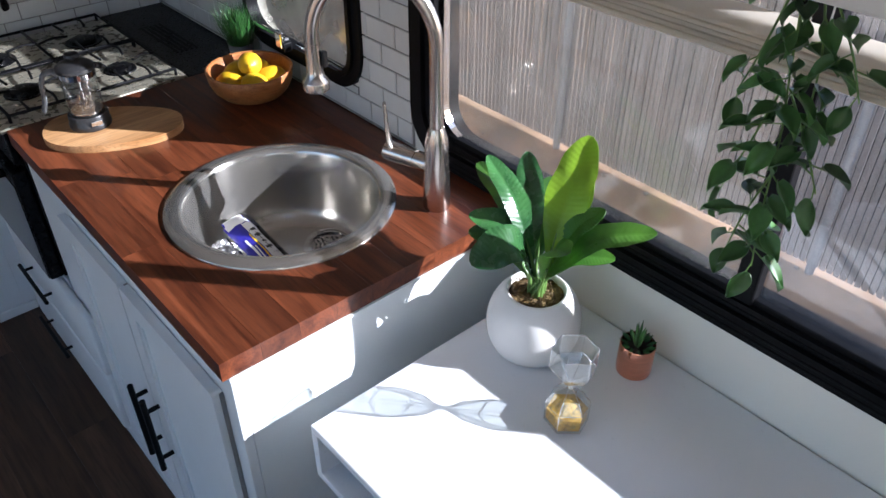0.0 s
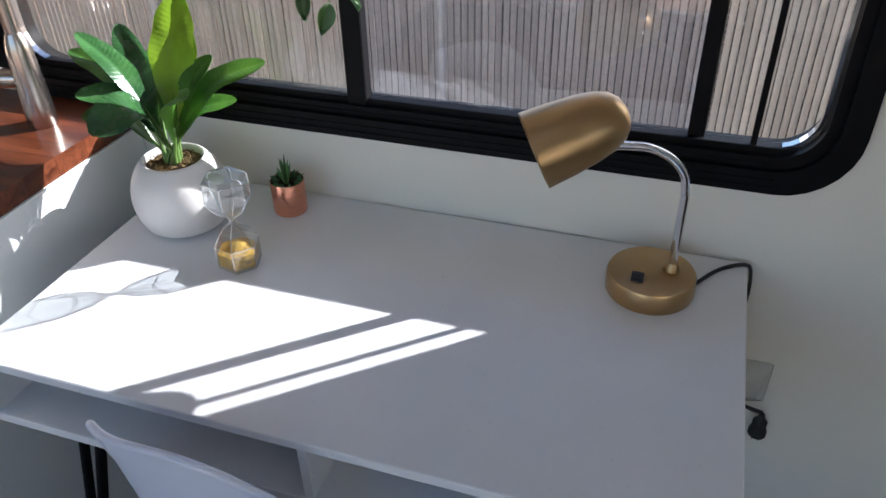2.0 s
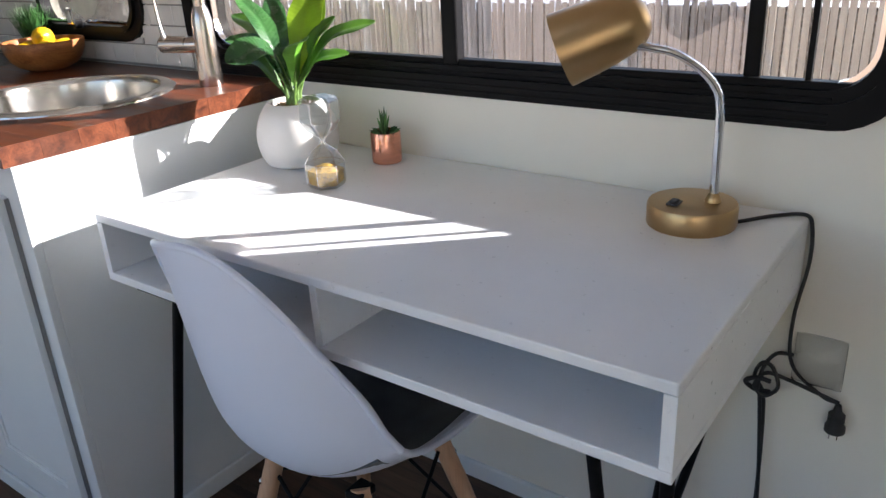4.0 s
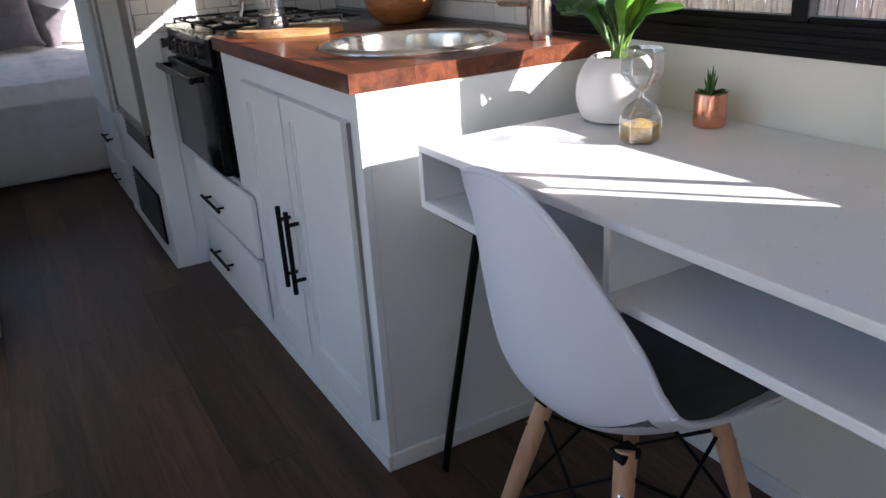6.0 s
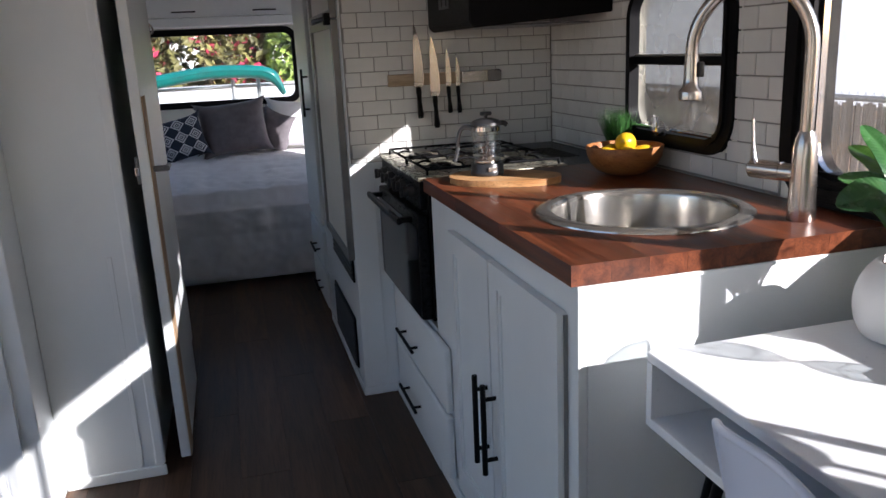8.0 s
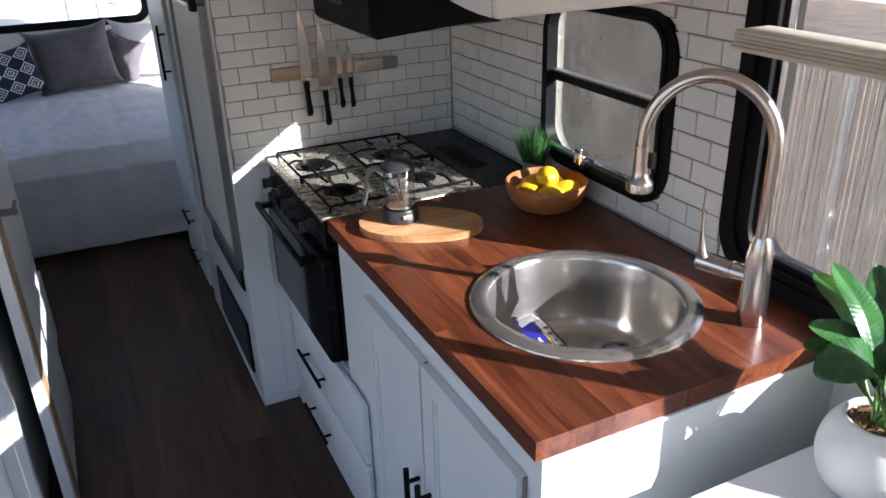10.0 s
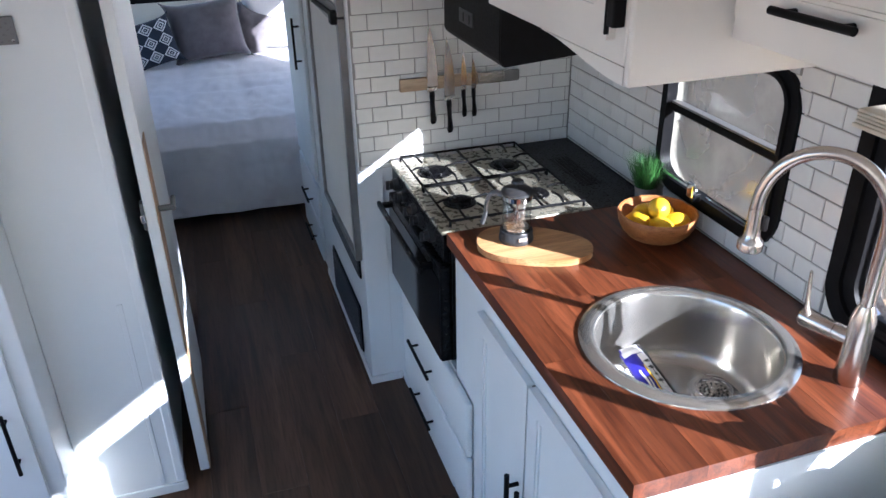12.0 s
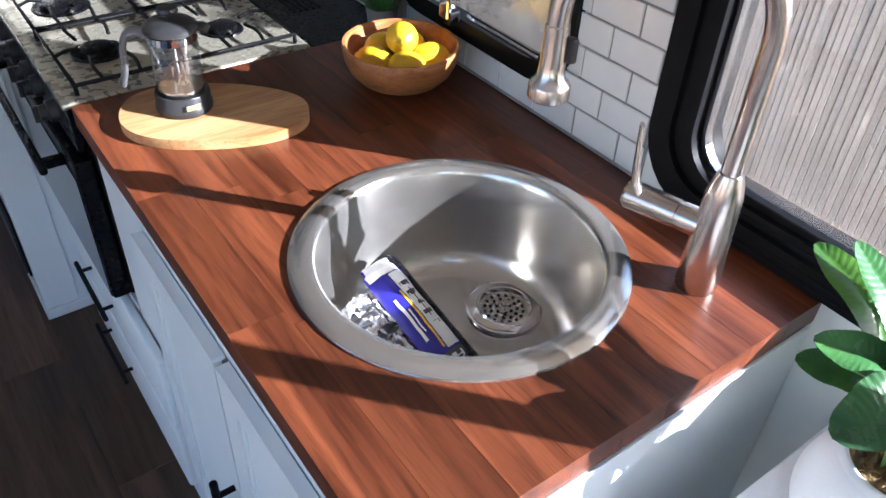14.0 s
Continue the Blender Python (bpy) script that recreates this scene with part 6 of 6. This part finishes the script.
def straw():
    rnd = random.Random(12)
    bm = bmesh.new()
    for k in range(5200):
        x, y = rnd.uniform(1.2, 2.9), rnd.uniform(-2.5, 6)
        if rnd.random() > 0.25 + 0.75 * max(0, noise.noise((x * 1.7, y * 1.7, 1))) + 0.2:
            continue
        a, L = rnd.uniform(0, 6.28), rnd.uniform(0.02, 0.09)
        o = Vector((x, y, GZ + rnd.uniform(0.002, 0.02)))
        d = Vector((math.cos(a), math.sin(a), rnd.uniform(-0.1, 0.25))) * L
        w = Vector((-math.sin(a), math.cos(a), 0)) * 0.0022
        v = [bm.verts.new(q) for q in (o - w, o + w, o + d)]
        bm.faces.new(v)
    single("straw", bm, surface("straw", (0.50, 0.36, 0.20), 0.9, vary=0.3, scale=9), "dry straw scattered on the dirt", "straw", kind="stuff")
    rocks = bmesh.new()
    for k in range(220):
        x, y = rnd.uniform(1.3, 2.9), rnd.uniform(-2.5, 6)
        s = rnd.uniform(0.006, 0.022)
        lathe([(0, -0.3 * s), (s * 0.8, -0.1 * s), (s, 0.3 * s), (s * 0.5, 0.75 * s), (0, 0.8 * s)], (x, y, GZ), 7, rocks, turn=pose(0, 0, 0, rnd.uniform(-20, 20), rnd.uniform(-20, 20), rnd.uniform(0, 360)))
    single("pebbles", rocks, surface("pebble", (0.38, 0.33, 0.28), 0.9, vary=0.3, scale=6), "small stones on the dirt", "stones", kind="stuff")


straw()


def dry_shrub(x, y, r, h, seed):
    s = thing("dry_shrub", (x, y, GZ), "dry grey-brown shrub of tangled twigs by the fence", "shrub")
    rnd = random.Random(seed)
    bm = bmesh.new()
    for k in range(260):
        a, t = rnd.uniform(0, 6.28), rnd.random() ** 0.6
        o = Vector((x + 0.06 * math.cos(a), y + 0.06 * math.sin(a), GZ))
        e = Vector((x + r * t * math.cos(a), y + r * t * math.sin(a), GZ + h * rnd.uniform(0.3, 1.0) * (1 - 0.4 * t)))
        m = o.lerp(e, 0.5) + Vector((rnd.uniform(-0.06, 0.06), rnd.uniform(-0.06, 0.06), 0.08))
        tube([o, m, e, e + Vector((rnd.uniform(-0.1, 0.1), rnd.uniform(-0.1, 0.1), rnd.uniform(-0.05, 0.08)))], [0.005, 0.0035, 0.002, 0.0008], 4, bm, caps=False)
    tagged(part("twigs", bm, surface("dry_twig", (0.42, 0.33, 0.26), 0.9, vary=0.3, scale=8), s), kind="stuff")


dry_shrub(2.25, 3.2, 0.5, 0.75, 1)
dry_shrub(2.45, 4.3, 0.6, 0.9, 2)
dry_shrub(1.75, 2.4, 0.35, 0.45, 3)


def bush(x, y, rx, ry, h, seed, pink, lime, name, label):
    """Limbs and many small leaf clumps with gaps; some blossoms."""
    t = thing(name, (x, y, GZ), label, "bush")
    rnd = random.Random(seed)
    bm = bmesh.new()
    for k in range(9):
        a = rnd.uniform(0, 6.28)
        tube([(x, y, GZ), (x + 0.3 * rx * math.cos(a), y + 0.3 * ry * math.sin(a), GZ + h * 0.45), (x + 0.7 * rx * math.cos(a), y + 0.7 * ry * math.sin(a), GZ + h * rnd.uniform(0.7, 0.95))], [0.05, 0.03, 0.01], 6, bm)
    part("limbs", bm, BAREWOOD, t)
    for nm, mat, n, size in (("leaves", lime, 15000, 0.070), ("blossoms", BLOSSOM, pink, 0.062)):
        bm = bmesh.new()
        for k in range(n):
            u, v, w = rnd.uniform(-1, 1), rnd.uniform(-1, 1), rnd.uniform(-1, 1)
            if u * u + v * v + w * w > 1:
                continue
            o = Vector((x + rx * u, y + ry * v, GZ + h * (0.5 + 0.5 * w)))
            if noise.noise(o * 1.6) < -0.36 + (0.30 if nm == "blossoms" else 0):
                continue
            s = size * rnd.uniform(0.6, 1.5)
            e = Euler((rnd.uniform(0, 6), rnd.uniform(0, 6), rnd.uniform(0, 6))).to_matrix()
            q = [bm.verts.new(o + e @ Vector(p) * s) for p in ((0, -1, 0), (0.5, 0, 0.15), (0, 1, 0), (-0.5, 0, 0.15))]
            bm.faces.new(q)
        if len(bm.faces):
            tagged(part(nm, bm, mat, t), kind="stuff")
        else:
            bm.free()
    return t


LIME = surface("lit_leaf", (0.34, 0.46, 0.07), 0.6, vary=0.4, scale=3)
OLIVE = surface("olive_leaf", (0.28, 0.25, 0.08), 0.6, vary=0.4, scale=3)
bush(-0.75, 10.6, 1.5, 0.8, 2.7, 4, 4200, OLIVE, "flowering_bush", "sunlit bush with pink blossoms behind the trailer")
bush(0.62, 10.2, 0.55, 0.6, 3.0, 6, 0, LIME, "green_shrub", "bright green shrub in the sun")
bush(-2.6, 10.8, 1.3, 0.8, 2.8, 9, 500, LIME, "flowering_bush", "sunlit bush with a few pink blossoms")


def kayak():
    k = thing("kayak", (-0.6, 7.4, GZ), "teal kayak with a downturned bow above a red one", "kayak")
    spine = smooth_path([(-1.75, 7.3, 0.93), (-1.40, 7.3, 1.02), (-1.0, 7.3, 1.09), (-0.6, 7.3, 1.135), (-0.2, 7.3, 1.12), (-0.05, 7.3, 1.085), (0.03, 7.3, 1.0), (0.09, 7.3, 0.88)], 8)
    n = len(spine) - 1
    part("hull", tube(spine, [0.066 * min(1.0, 0.25 + 4.5 * t / n, 0.34 + 2.6 * (1 - t / n)) for t in range(n + 1)], 16), KAYAKTEAL, k, smooth=60)
    part("rim", tube([p + Vector((0, -0.066 * min(1.0, 0.25 + 4.5 * t / n, 0.34 + 2.6 * (1 - t / n)), 0.012)) for t, p in enumerate(spine)], 0.008, 8), KAYAKTEAL, k, smooth=60)
    part("red_hull", tube(smooth_path([(-0.62, 7.62, 1.11), (-0.4, 7.62, 1.125), (-0.15, 7.62, 1.13), (0.02, 7.62, 1.07), (0.10, 7.62, 0.95)], 6), [0.01] + [0.036] * 23 + [0.01], 12), KAYAKRED, k, "red hull behind", smooth=60)
    for x in (-1.5, -0.42, -0.16):
        part("rack_post", tube([(x, 7.45, GZ), (x, 7.45, 1.05)], 0.022, 10), GALV, k)
    for z in (0.80, 0.98):
        part("rack_bar", tube([(-1.9, 7.45, z), (0.4, 7.45, z)], 0.014, 10), GALV, k)

kayak()
lw = thing("garden_wall", (-1.2, 8.65, GZ), "low pale plastered garden wall behind the kayak", "wall")
part("wall", box(-4.5, 1.6, 8.6, 8.72, GZ, 0.93, 0.008), surface("wall_plaster", (0.70, 0.72, 0.76), 0.85, vary=0.06, scale=2), lw)
part("coping", box(-4.52, 1.62, 8.57, 8.75, 0.931, 0.965, 0.006), surface("coping_stone", (0.62, 0.62, 0.62), 0.8, vary=0.08, scale=4), lw)
hm, hn, hl, hb = material("glow_panel")   # added glowing panel, standing in for the pale glare of the distance above the fence
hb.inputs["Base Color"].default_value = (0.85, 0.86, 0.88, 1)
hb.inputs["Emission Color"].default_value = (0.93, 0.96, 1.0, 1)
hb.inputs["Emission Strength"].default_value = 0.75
single("backdrop", box(14.0, 14.1, -14, 45, GZ, 3.4), hm, "glowing pale panel standing in for the bright distance beyond the fence", "backdrop", kind="structure")
hs = thing("house", (1.6, 22, GZ), "pale plastered house beyond the garden", "house")
part("wall", box(-3.0, 6.0, 22, 26, GZ, 2.3), surface("pale_plaster", (0.72, 0.72, 0.72), 0.85, vary=0.05, scale=1), hs)
part("roof", box(-3.3, 6.3, 21.7, 26.3, 2.3, 2.5), surface("roof_grey", (0.25, 0.24, 0.24), 0.8), hs)
for wx in (-1.0, 1.4, 3.4):
    wd = part("window", box(wx, wx + 0.9, 21.97, 21.999, 0.4, 1.6, 0.01), BLACKGLASS, hs)
    part("sill", box(wx - 0.05, wx + 0.95, 21.93, 21.999, 0.33, 0.39), WHITE, wd)

# ---- repeated pieces of floor and walls ----
planks()
tile_rows()
